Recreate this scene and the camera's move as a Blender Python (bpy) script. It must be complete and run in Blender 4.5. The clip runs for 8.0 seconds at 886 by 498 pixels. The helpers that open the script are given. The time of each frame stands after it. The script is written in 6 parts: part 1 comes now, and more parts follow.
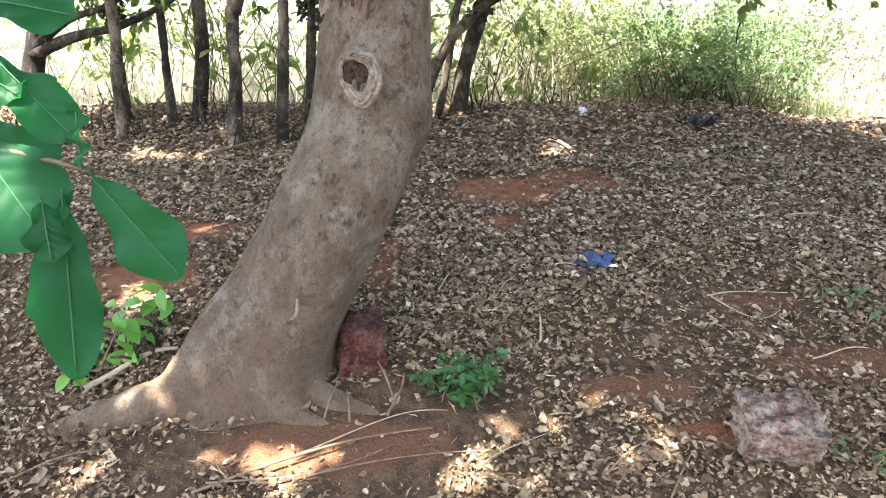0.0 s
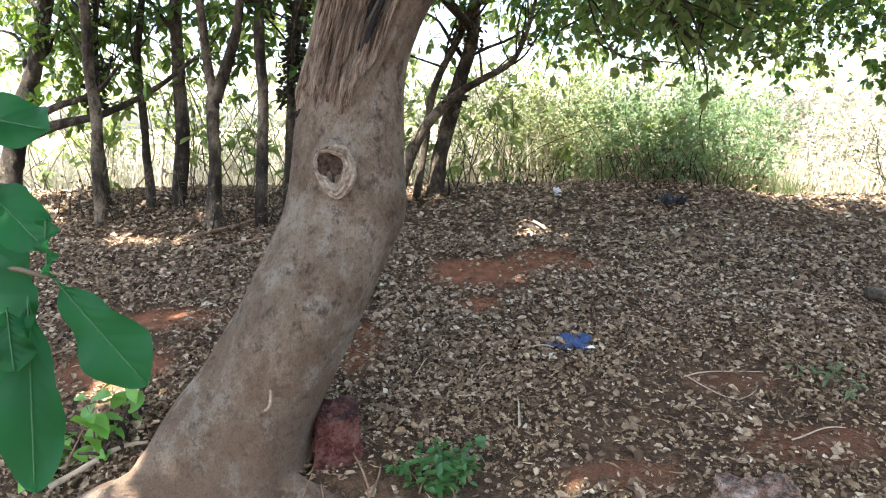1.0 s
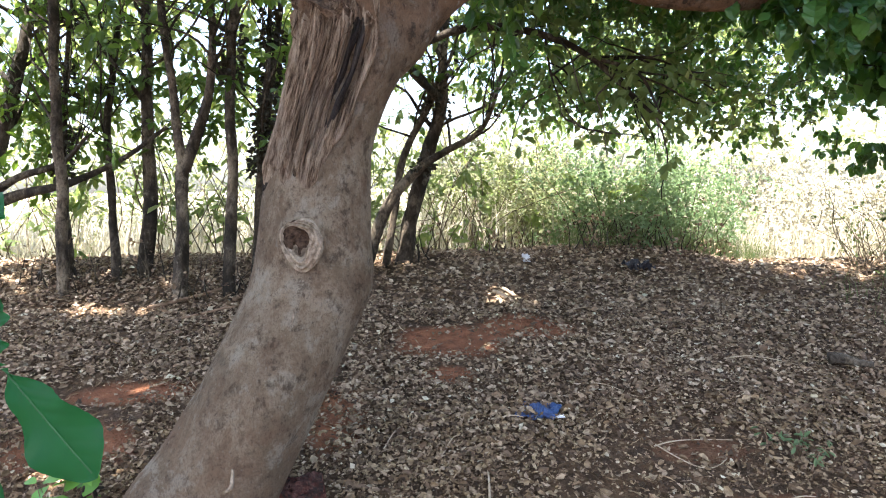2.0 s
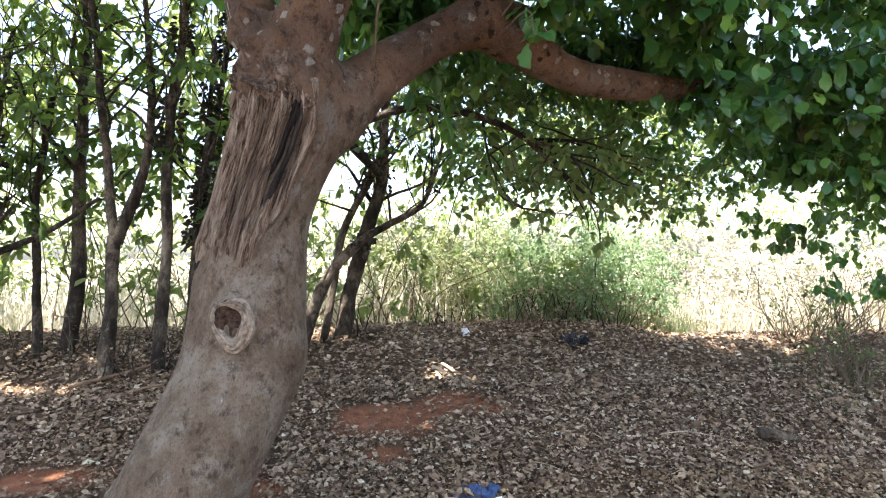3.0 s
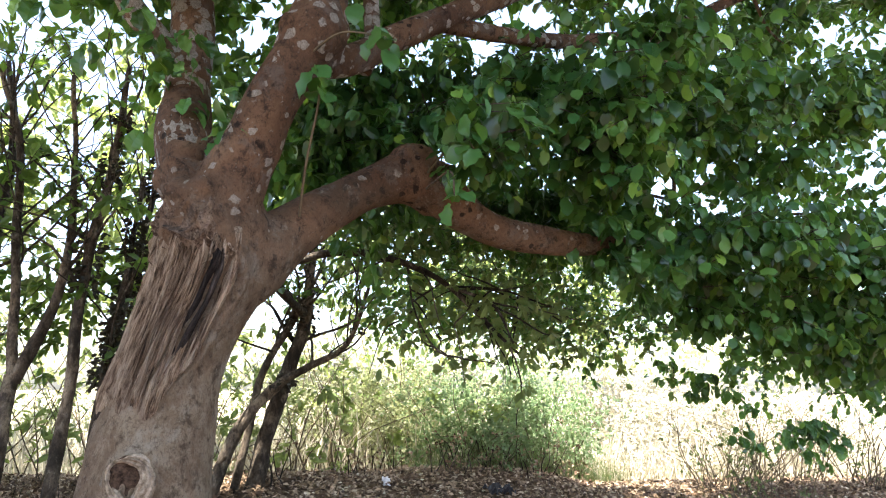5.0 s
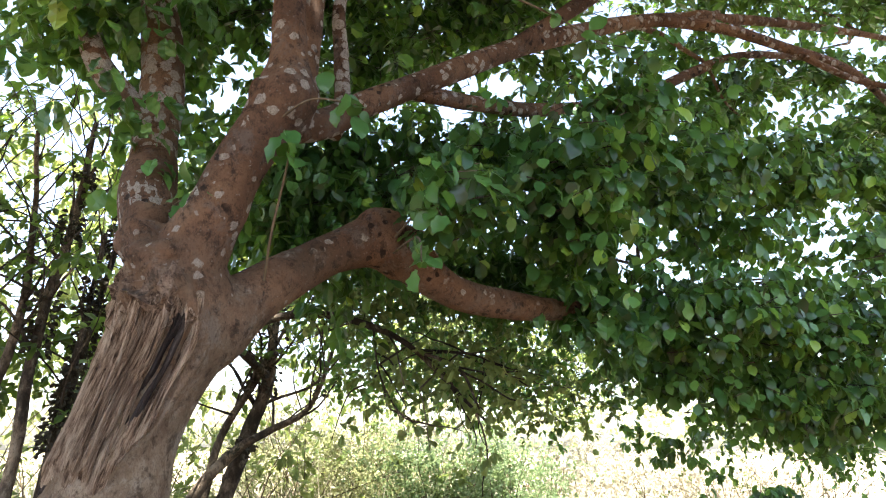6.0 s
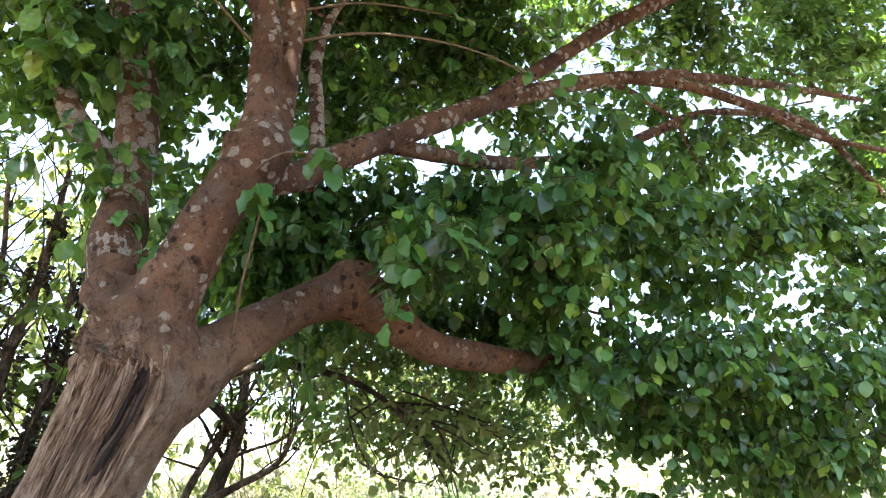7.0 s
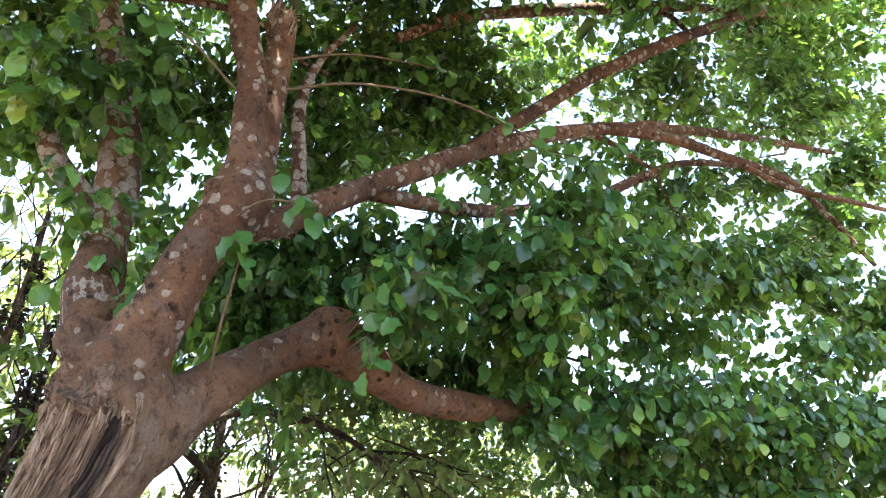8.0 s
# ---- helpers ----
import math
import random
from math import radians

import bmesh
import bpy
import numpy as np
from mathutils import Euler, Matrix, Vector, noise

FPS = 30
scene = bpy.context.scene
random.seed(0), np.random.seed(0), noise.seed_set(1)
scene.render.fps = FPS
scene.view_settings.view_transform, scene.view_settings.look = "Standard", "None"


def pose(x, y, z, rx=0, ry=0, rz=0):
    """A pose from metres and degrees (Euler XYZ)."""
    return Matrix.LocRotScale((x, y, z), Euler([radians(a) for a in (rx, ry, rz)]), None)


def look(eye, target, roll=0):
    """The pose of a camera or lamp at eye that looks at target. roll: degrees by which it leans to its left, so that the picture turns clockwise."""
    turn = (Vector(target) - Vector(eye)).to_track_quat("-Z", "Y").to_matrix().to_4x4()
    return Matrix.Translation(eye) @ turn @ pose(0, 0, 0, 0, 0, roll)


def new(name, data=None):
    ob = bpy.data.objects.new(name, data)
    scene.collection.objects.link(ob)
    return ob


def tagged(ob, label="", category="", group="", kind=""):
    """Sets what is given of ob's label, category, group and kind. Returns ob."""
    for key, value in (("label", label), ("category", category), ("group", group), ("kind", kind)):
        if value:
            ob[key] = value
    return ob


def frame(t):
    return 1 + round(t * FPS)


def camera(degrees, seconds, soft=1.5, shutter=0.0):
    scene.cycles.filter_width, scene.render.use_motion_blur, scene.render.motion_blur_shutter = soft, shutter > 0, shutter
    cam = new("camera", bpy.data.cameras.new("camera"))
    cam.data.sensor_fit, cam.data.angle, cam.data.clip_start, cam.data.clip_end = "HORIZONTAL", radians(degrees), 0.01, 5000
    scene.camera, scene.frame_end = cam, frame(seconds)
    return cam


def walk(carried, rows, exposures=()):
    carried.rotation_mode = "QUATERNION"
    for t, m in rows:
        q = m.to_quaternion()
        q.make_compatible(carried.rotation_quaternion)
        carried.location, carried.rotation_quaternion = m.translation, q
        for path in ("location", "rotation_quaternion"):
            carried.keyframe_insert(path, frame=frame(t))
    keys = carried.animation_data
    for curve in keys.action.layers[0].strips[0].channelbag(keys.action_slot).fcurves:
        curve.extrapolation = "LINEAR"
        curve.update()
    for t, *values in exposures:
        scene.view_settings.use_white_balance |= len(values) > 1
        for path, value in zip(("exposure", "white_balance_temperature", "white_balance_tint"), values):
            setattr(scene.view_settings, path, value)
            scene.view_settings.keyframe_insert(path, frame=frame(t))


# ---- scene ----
cam = camera(64.8, 8.0, soft=1.1)
PATH = [
    (0.0, (-0.019, -0.604, 1.428), (-0.063, 1.317, 0.871), -0.40),
    (0.5, (-0.007, -0.606, 1.447), (-0.025, 1.340, 0.986), -0.64),
    (1.0, (0.005, -0.609, 1.471), (0.014, 1.360, 1.120), -0.90),
    (2.5, (0.034, -0.611, 1.517), (0.198, 1.380, 1.430), -0.81),
    (3.0, (0.045, -0.614, 1.536), (0.302, 1.369, 1.556), -0.54),
    (3.5, (0.054, -0.622, 1.555), (0.379, 1.348, 1.682), -0.36),
    (4.0, (0.066, -0.638, 1.573), (0.434, 1.315, 1.796), -0.08),
    (4.5, (0.069, -0.638, 1.581), (0.475, 1.295, 1.894), 0.08),
    (6.0, (0.068, -0.637, 1.624), (0.598, 1.209, 2.182), 0.25),
    (6.5, (0.077, -0.624, 1.641), (0.636, 1.192, 2.264), -0.01),
    (7.0, (0.086, -0.652, 1.645), (0.663, 1.136, 2.330), 0.04),
    (7.5, (0.091, -0.664, 1.652), (0.687, 1.094, 2.395), -0.05),
    (8.0, (0.091, -0.677, 1.659), (0.700, 1.053, 2.457), 0.08),
]
walk(cam, [(t, look(eye, target, roll)) for t, eye, target, roll in PATH],
     exposures=[(0.0, 3.52, 6500, 9), (1.0, 3.2, 6450, 10), (2.5, 3.15, 6350, 12), (4.5, 3.20, 6450, 12), (6.0, 3.27, 6900, 12), (6.5, 3.34, 6880, 12), (8.0, 3.80, 6600, 12)])

# ---- daylight ----
SUN_DIR = Vector((-0.22, -0.30, 1.0)).normalized()
world = bpy.data.worlds.new("World")
scene.world = world
world.use_nodes = True
wn = world.node_tree.nodes
sky = wn.new("ShaderNodeTexSky")
sky.sky_type = "NISHITA"
sky.sun_disc = False
sky.sun_elevation = math.asin(SUN_DIR.z)
sky.sun_rotation = math.atan2(SUN_DIR.x, SUN_DIR.y)
sky.air_density, sky.dust_density, sky.ozone_density = 1.0, 3.0, 1.0
wn["Background"].inputs["Strength"].default_value = 0.10
world.node_tree.links.new(sky.outputs[0], wn["Background"].inputs["Color"])
sun = new("sun", bpy.data.lights.new("sun", "SUN"))
sun.data.energy = 5.0
sun.data.angle = radians(0.53)
sun.data.color = (1.0, 0.955, 0.875)
sun.matrix_world = look(SUN_DIR * 30, (0, 0, 0))


# ---- materials ----
class Nodes:
    """A node material written line by line."""

    def __init__(self, name):
        self.mat = bpy.data.materials.new(name)
        self.mat.use_nodes = True
        self.tree = self.mat.node_tree
        self.bsdf = self.tree.nodes["Principled BSDF"]
        self.out = self.tree.nodes["Material Output"]

    def add(self, kind, **sockets):
        node = self.tree.nodes.new(kind)
        for key, value in sockets.items():
            self.put(node.inputs[key.replace("_", " ")], value)
        return node

    def put(self, socket, value):
        if isinstance(value, bpy.types.NodeSocket):
            self.tree.links.new(value, socket)
        else:
            socket.default_value = value

    def noise(self, scale, detail=4.0, rough=0.55, vec=None, distort=0.0):
        n = self.add("ShaderNodeTexNoise", Scale=scale, Detail=detail, Roughness=rough, Distortion=distort)
        if vec is not None:
            self.put(n.inputs["Vector"], vec)
        return n.outputs["Fac"]

    def ramp(self, fac, stops):
        r = self.add("ShaderNodeValToRGB", Fac=fac)
        while len(r.color_ramp.elements) < len(stops):
            r.color_ramp.elements.new(0.5)
        for e, (p, c) in zip(r.color_ramp.elements, stops):
            e.position = p
            e.color = (*c, 1.0) if isinstance(c, tuple) else (c, c, c, 1.0)
        return r.outputs["Color"]

    def mix(self, fac, a, b, mode="MIX"):
        m = self.tree.nodes.new("ShaderNodeMix")
        m.data_type, m.blend_type = "RGBA", mode
        self.put(m.inputs[0], fac)
        for i, v in ((6, a), (7, b)):
            self.put(m.inputs[i], (*v, 1.0) if isinstance(v, tuple) else v)
        return m.outputs[2]

    def math(self, op, a, b=0.0):
        m = self.tree.nodes.new("ShaderNodeMath")
        m.operation = op
        self.put(m.inputs[0], a)
        self.put(m.inputs[1], b)
        return m.outputs[0]

    def coords(self, stretch=(1, 1, 1)):
        c = self.tree.nodes.new("ShaderNodeTexCoord")
        m = self.add("ShaderNodeMapping")
        m.inputs["Scale"].default_value = stretch
        self.put(m.inputs["Vector"], c.outputs["Object"])
        return m.outputs["Vector"]

    def island(self):
        return self.tree.nodes.new("ShaderNodeNewGeometry").outputs["Random Per Island"]

    def bump(self, height, strength, distance):
        b = self.add("ShaderNodeBump", Strength=strength, Distance=distance, Height=height)
        self.put(self.bsdf.inputs["Normal"], b.outputs["Normal"])

    def done(self, color, rough=0.8, spec=0.3):
        self.put(self.bsdf.inputs["Base Color"], (*color, 1.0) if isinstance(color, tuple) else color)
        self.put(self.bsdf.inputs["Roughness"], rough)
        self.put(self.bsdf.inputs["Specular IOR Level"], spec)
        return self.mat


# bare red earth showing through the leaves: x, y, half widths, how bare
RED_PATCHES = [(0.22, 2.98, 0.26, 0.20, 1.0), (0.64, 3.14, 0.28, 0.15, 1.0), (0.19, 2.62, 0.12, 0.08, 0.9), (-0.32, 2.30, 0.13, 0.25, 0.8), (-1.25, 2.58, 0.26, 0.10, 0.9),
               (-1.35, 2.15, 0.26, 0.15, 0.8), (-0.40, 1.24, 0.34, 0.11, 0.45), (0.55, 1.50, 0.22, 0.07, 0.45), (1.25, 1.62, 0.25, 0.10, 0.45), (1.15, 2.0, 0.2, 0.08, 0.35), (0.75, 1.30, 0.14, 0.05, 0.7)]


# trodden brown earth at the tree's foot, with few leaves
BARE_PATCHES = [(-0.42, 1.24, 0.45, 0.17, 1.0), (-0.16, 1.46, 0.30, 0.13, 0.75), (0.05, 1.33, 0.25, 0.10, 0.4)]


def soil_material():
    m = Nodes("soil")
    v = m.coords()
    big, fine, grit = m.noise(1.3, 5, 0.6, v), m.noise(14, 6, 0.65, v), m.noise(90, 4, 0.7, v)
    col = m.ramp(big, [(0.3, (0.10, 0.066, 0.038)), (0.55, (0.155, 0.096, 0.054)), (0.75, (0.21, 0.118, 0.062))])
    col = m.mix(m.ramp(fine, [(0.38, 0.25), (0.58, 0.85)]), col, (0.045, 0.030, 0.020))
    red = m.ramp(fine, [(0.3, (0.13, 0.054, 0.03)), (0.6, (0.26, 0.108, 0.055)), (0.8, (0.34, 0.17, 0.092))])
    rag = m.math("MULTIPLY", m.math("SUBTRACT", m.noise(7, 6, 0.7, v), 0.5), 1.6)
    for x, y, a, b, bare in RED_PATCHES:
        off = m.tree.nodes.new("ShaderNodeVectorMath")
        off.operation = "SUBTRACT"
        m.put(off.inputs[0], v)
        off.inputs[1].default_value = (x, y, 0)
        scaled = m.tree.nodes.new("ShaderNodeVectorMath")
        scaled.operation = "MULTIPLY"
        m.put(scaled.inputs[0], off.outputs["Vector"])
        scaled.inputs[1].default_value = (1 / a, 1 / b, 0)
        length = m.tree.nodes.new("ShaderNodeVectorMath")
        length.operation = "LENGTH"
        m.put(length.inputs[0], scaled.outputs["Vector"])
        near = m.math("ADD", m.math("MULTIPLY", length.outputs["Value"], 0.5), m.math("MULTIPLY", rag, 0.5))
        col = m.mix(m.ramp(near, [(0.42, bare), (0.62, 0.0)]), col, red)
    straw = m.ramp(m.noise(6, 6, 0.7, v), [(0.3, (0.24, 0.20, 0.13)), (0.7, (0.50, 0.46, 0.34))])
    sep = m.add("ShaderNodeSeparateXYZ", Vector=v)
    out = m.math("ADD", m.math("MULTIPLY", sep.outputs["Y"], 0.1), m.math("MULTIPLY", m.math("SUBTRACT", big, 0.5), 0.12))
    col = m.mix(m.ramp(out, [(0.47, 0.0), (0.55, 1.0)]), col, straw)
    col = m.mix(m.ramp(grit, [(0.55, 0.0), (0.75, 0.6)]), col, (0.24, 0.175, 0.12))
    m.bump(m.math("ADD", m.math("MULTIPLY", fine, 1.5), grit), 0.9, 0.018)
    return m.done(col, 0.95, 0.1)


def bark_material(name, crust, full, pitted=0.50):
    """Bark for trunk and limbs: grey-brown on the old wood, red-brown higher up, with crusts of pale lichen from crust to full."""
    m = Nodes(name)
    v, tall = m.coords(), m.coords((1, 1, 0.8))
    big, mid, fine, grain = m.noise(3.2, 6, 0.62, v, 0.5), m.noise(21, 9, 0.78, tall, 0.25), m.noise(75, 7, 0.85, tall), m.noise(210, 4, 0.8, m.coords((1, 1, 0.45)))
    stain = m.noise(7.5, 8, 0.72, m.coords((1.1, 1.1, 0.95)), 0.2)
    old = m.ramp(big, [(0.30, (0.19, 0.142, 0.092)), (0.45, (0.30, 0.228, 0.155)), (0.58, (0.385, 0.30, 0.212)), (0.72, (0.45, 0.38, 0.285))])
    old = m.mix(m.ramp(stain, [(0.40, 0.8), (0.5, 0.0)]), old, (0.20, 0.13, 0.08))
    old = m.mix(m.ramp(stain, [(0.53, 0.0), (0.60, 0.7)]), old, (0.46, 0.40, 0.315))
    old = m.mix(m.ramp(mid, [(0.38, 0.75), (0.48, 0.0)]), old, (0.07, 0.047, 0.03))
    old = m.mix(m.ramp(mid, [(0.58, 0.0), (0.68, 0.7)]), old, (0.36, 0.315, 0.25))
    young = m.ramp(big, [(0.3, (0.085, 0.046, 0.028)), (0.45, (0.17, 0.094, 0.056)), (0.57, (0.265, 0.152, 0.088)), (0.72, (0.36, 0.23, 0.14))])
    young = m.mix(m.ramp(stain, [(0.54, 0.0), (0.62, 0.5)]), young, (0.20, 0.17, 0.145))
    young = m.mix(m.ramp(mid, [(0.38, 0.85), (0.49, 0.0)]), young, (0.034, 0.02, 0.015))
    vor = m.add("ShaderNodeTexVoronoi", Vector=v, Scale=21.0)
    cell = m.add("ShaderNodeSeparateXYZ", Vector=vor.outputs["Color"]).outputs["X"]
    wobble = m.math("ADD", vor.outputs["Distance"], m.math("MULTIPLY", m.math("SUBTRACT", m.noise(42, 5, 0.7, v), 0.5), 0.8))
    wobble = m.math("ADD", wobble, m.math("MULTIPLY", cell, 0.30))
    patchy = m.ramp(m.noise(4.3, 4, 0.6, v), [(crust, 0.0), (crust + 0.08, 1.0)])
    lichen = m.math("MULTIPLY", m.ramp(wobble, [(full, 1.0), (full + 0.05, 0.0)]), patchy)
    pale = m.ramp(fine, [(0.35, (0.36, 0.32, 0.265)), (0.6, (0.58, 0.53, 0.465))])
    young = m.mix(m.math("MULTIPLY", lichen, 0.9), young, pale)
    pit = m.add("ShaderNodeTexVoronoi", Vector=v, Scale=17.0)
    pits = m.math("MULTIPLY", m.ramp(m.math("ADD", pit.outputs["Distance"], m.math("MULTIPLY", m.math("SUBTRACT", mid, 0.5), 0.7)), [(0.17, 1.0), (0.24, 0.0)]), m.ramp(m.noise(2.7, 3, 0.5, m.coords((1, 1, 1.3))), [(pitted, 0.0), (pitted + 0.06, 1.0)]))
    young = m.mix(m.math("MULTIPLY", pits, 0.9), young, (0.018, 0.011, 0.009))
    where = m.add("ShaderNodeSeparateXYZ", Vector=v).outputs["Z"]
    level = m.math("ADD", where, m.math("MULTIPLY", m.math("SUBTRACT", big, 0.5), 1.2))
    col = m.mix(m.ramp(m.math("MULTIPLY", level, 0.25), [(0.40, 0.0), (0.58, 1.0)]), old, young)
    dust = m.math("ADD", where, m.math("MULTIPLY", m.math("SUBTRACT", stain, 0.5), 1.6))
    col = m.mix(m.ramp(dust, [(0.25, 0.7), (0.95, 0.0)]), col, (0.30, 0.195, 0.125))
    col = m.mix(m.ramp(fine, [(0.36, 0.6), (0.47, 0.0)]), col, (0.05, 0.034, 0.025))
    col = m.mix(m.ramp(fine, [(0.60, 0.0), (0.76, 0.35)]), col, (0.40, 0.35, 0.30))
    col = m.mix(m.ramp(grain, [(0.40, 0.32), (0.5, 0.0)]), col, (0.07, 0.05, 0.036))
    rise = m.math("ADD", m.math("MULTIPLY", mid, 2.0), m.math("MULTIPLY", fine, 1.5))
    rise = m.math("ADD", rise, m.math("MULTIPLY", grain, 0.35))
    dot = m.add("ShaderNodeTexVoronoi", Vector=v, Scale=75.0)
    sown = m.add("ShaderNodeSeparateXYZ", Vector=dot.outputs["Color"]).outputs["Y"]
    pimple = m.math("MULTIPLY", m.ramp(dot.outputs["Distance"], [(0.10, 1.0), (0.34, 0.0)]), m.ramp(sown, [(0.80, 0.0), (0.84, 1.0)]))
    col = m.mix(m.math("MULTIPLY", pimple, 0.3), col, (0.42, 0.36, 0.29))
    rise = m.math("ADD", rise, m.math("MULTIPLY", pimple, 0.6))
    m.bump(m.math("ADD", rise, m.math("MULTIPLY", m.math("SUBTRACT", lichen, pits), 0.25)), 1.0, 0.025)
    return m.done(col, 0.85, 0.2)


def bare_wood_material(name, tones, blotch_tone):
    """Weathered wood without bark, its fibres running up the leaning trunk."""
    m = Nodes(name)
    lean = m.add("ShaderNodeMapping")
    lean.inputs["Rotation"].default_value = (0, radians(-15), 0)
    m.put(lean.inputs["Vector"], m.coords())
    fibre = m.add("ShaderNodeMapping")
    fibre.inputs["Scale"].default_value = (1, 1, 0.07)
    m.put(fibre.inputs["Vector"], lean.outputs["Vector"])
    v = fibre.outputs["Vector"]
    a, b = m.noise(44, 8, 0.8, v, 0.15), m.noise(170, 5, 0.75, v)
    blotch = m.noise(6, 5, 0.65, m.coords((1, 1, 0.4)))
    col = m.ramp(a, tones)
    col = m.mix(m.ramp(b, [(0.38, 0.7), (0.5, 0.0)]), col, tuple(0.35 * c for c in tones[1][1]))
    col = m.mix(m.ramp(blotch, [(0.52, 0.0), (0.62, 0.6)]), col, blotch_tone)
    m.bump(m.math("ADD", m.math("MULTIPLY", a, 2.0), b), 1.0, 0.02)
    return m.done(col, 0.9, 0.15)


def thin_bark_material(name, gain):
    m = Nodes(name)
    v = m.coords((1, 1, 0.6))
    big, mid, fine = m.noise(4, 5, 0.65, v), m.noise(22, 6, 0.7, v, 0.4), m.noise(90, 5, 0.75, v)
    col = m.ramp(big, [(0.36, (0.014 * gain, 0.011 * gain, 0.008 * gain)), (0.5, (0.05 * gain, 0.039 * gain, 0.028 * gain)), (0.66, (0.15 * gain, 0.12 * gain, 0.085 * gain))])
    col = m.mix(m.ramp(mid, [(0.40, 0.8), (0.52, 0.0)]), col, (0.016, 0.012, 0.009))
    col = m.mix(m.ramp(mid, [(0.56, 0.0), (0.66, 0.6)]), col, (0.23, 0.20, 0.155))
    col = m.mix(m.ramp(fine, [(0.4, 0.5), (0.5, 0.0)]), col, (0.02, 0.015, 0.011))
    m.bump(m.math("ADD", m.math("MULTIPLY", mid, 1.5), fine), 1.0, 0.014)
    return m.done(col, 0.85, 0.2)


def leaf_material(name, dark, mid, light, pale, through_light, rough=0.42, spec=0.45, glow_mix=0.42):
    m = Nodes(name)
    r = m.island()
    col = m.ramp(r, [(0.0, dark), (0.45, mid), (0.92, light), (1.0, pale)])
    patch = m.noise(30, 3, 0.6, m.coords())
    col = m.mix(m.math("MULTIPLY", patch, 0.45), col, dark)
    m.done(col, rough, spec)
    tr = m.tree.nodes.new("ShaderNodeBsdfTranslucent")
    m.put(tr.inputs["Color"], m.mix(0.55, col, through_light))
    mixer = m.tree.nodes.new("ShaderNodeMixShader")
    m.put(mixer.inputs[0], glow_mix)
    m.tree.links.new(m.bsdf.outputs[0], mixer.inputs[1])
    m.tree.links.new(tr.outputs[0], mixer.inputs[2])
    m.tree.links.new(mixer.outputs[0], m.out.inputs["Surface"])
    return m.mat


def litter_material(name, tones):
    m = Nodes(name)
    col = m.ramp(m.island(), tones)
    patch = m.noise(45, 4, 0.65, m.coords())
    col = m.mix(m.ramp(patch, [(0.4, 0.5), (0.6, 0.0)]), col, (0.07, 0.045, 0.03))
    m.bump(patch, 0.4, 0.004)
    return m.done(col, 0.8, 0.25)


def plain_material(name, a, b, scale, rough=0.8, spec=0.3, depth=0.004):
    m = Nodes(name)
    v = m.coords()
    n, f = m.noise(scale, 5, 0.65, v), m.noise(scale * 7, 4, 0.65, v)
    col = m.mix(m.ramp(n, [(0.35, 0.0), (0.65, 1.0)]), a, b)
    m.bump(m.math("ADD", n, f), 0.6, depth)
    return m.done(col, rough, spec)


def laterite_material(name, low, half, high):
    m = Nodes(name)
    v = m.coords()
    n, f, g = m.noise(17, 7, 0.75, v), m.noise(75, 6, 0.8, v), m.noise(22, 5, 0.7, v)
    col = m.ramp(n, [(0.36, low), (0.47, half), (0.60, high)])
    col = m.mix(m.ramp(f, [(0.38, 0.9), (0.47, 0.0)]), col, (0.055, 0.032, 0.026))
    col = m.mix(m.ramp(f, [(0.55, 0.0), (0.64, 0.75)]), col, tuple(min(0.62, 1.25 * c) for c in high))
    geo = m.tree.nodes.new("ShaderNodeNewGeometry")
    sep = m.add("ShaderNodeSeparateXYZ", Vector=geo.outputs["Normal"])
    crust = m.math("MULTIPLY", m.ramp(sep.outputs["Z"], [(0.45, 0.0), (0.8, 1.0)]), m.ramp(g, [(0.40, 1.0), (0.56, 0.15)]))
    col = m.mix(m.math("MULTIPLY", crust, 0.8), col, (0.05, 0.046, 0.04))
    m.bump(m.math("ADD", m.math("MULTIPLY", n, 1.6), f), 1.0, 0.03)
    return m.done(col, 0.95, 0.1)


SOIL, BARK, WOOD, THIN = soil_material(), bark_material("bark", 0.44, 0.25), bare_wood_material("bare_split_wood", [(0.39, (0.02, 0.013, 0.009)), (0.45, (0.20, 0.135, 0.09)), (0.52, (0.42, 0.315, 0.225)), (0.62, (0.62, 0.51, 0.39))], (0.15, 0.11, 0.085)), thin_bark_material("dark_thin_bark", 1.0)
PALE_BARK = thin_bark_material("brown_thin_bark", 2.0)
GREY_LIMB = bark_material("grey_lichen_bark", 0.26, 0.62)
PITTED = bark_material("pitted_bark", 0.54, 0.34, 0.40)
CHARRED = bare_wood_material("dark_rotten_wood", [(0.40, (0.008, 0.006, 0.006)), (0.48, (0.035, 0.028, 0.026)), (0.58, (0.085, 0.068, 0.06)), (0.70, (0.30, 0.25, 0.21))], (0.02, 0.016, 0.015))
LIMB = bark_material("lichen_bark", 0.37, 0.43)
LEAF = leaf_material("glossy_green_leaf", (0.006, 0.025, 0.009), (0.029, 0.104, 0.032), (0.098, 0.238, 0.062), (0.26, 0.42, 0.07), (0.30, 0.52, 0.05), 0.33, 0.46, 0.35)
# sunlight is put into this leaf's colour: paler and yellower
BACK_LEAF = leaf_material("green_leaf_painted_sunlit", (0.04, 0.075, 0.024), (0.085, 0.135, 0.045), (0.15, 0.20, 0.075), (0.28, 0.30, 0.13), (0.46, 0.54, 0.14), 0.5, 0.35, 0.5)
# green leaf with shade put into its colour
SHADE_LEAF = leaf_material("green_leaf_painted_shaded", (0.008, 0.022, 0.008), (0.025, 0.062, 0.016), (0.06, 0.125, 0.026), (0.15, 0.22, 0.05), (0.32, 0.5, 0.05), 0.5, 0.35, 0.36)
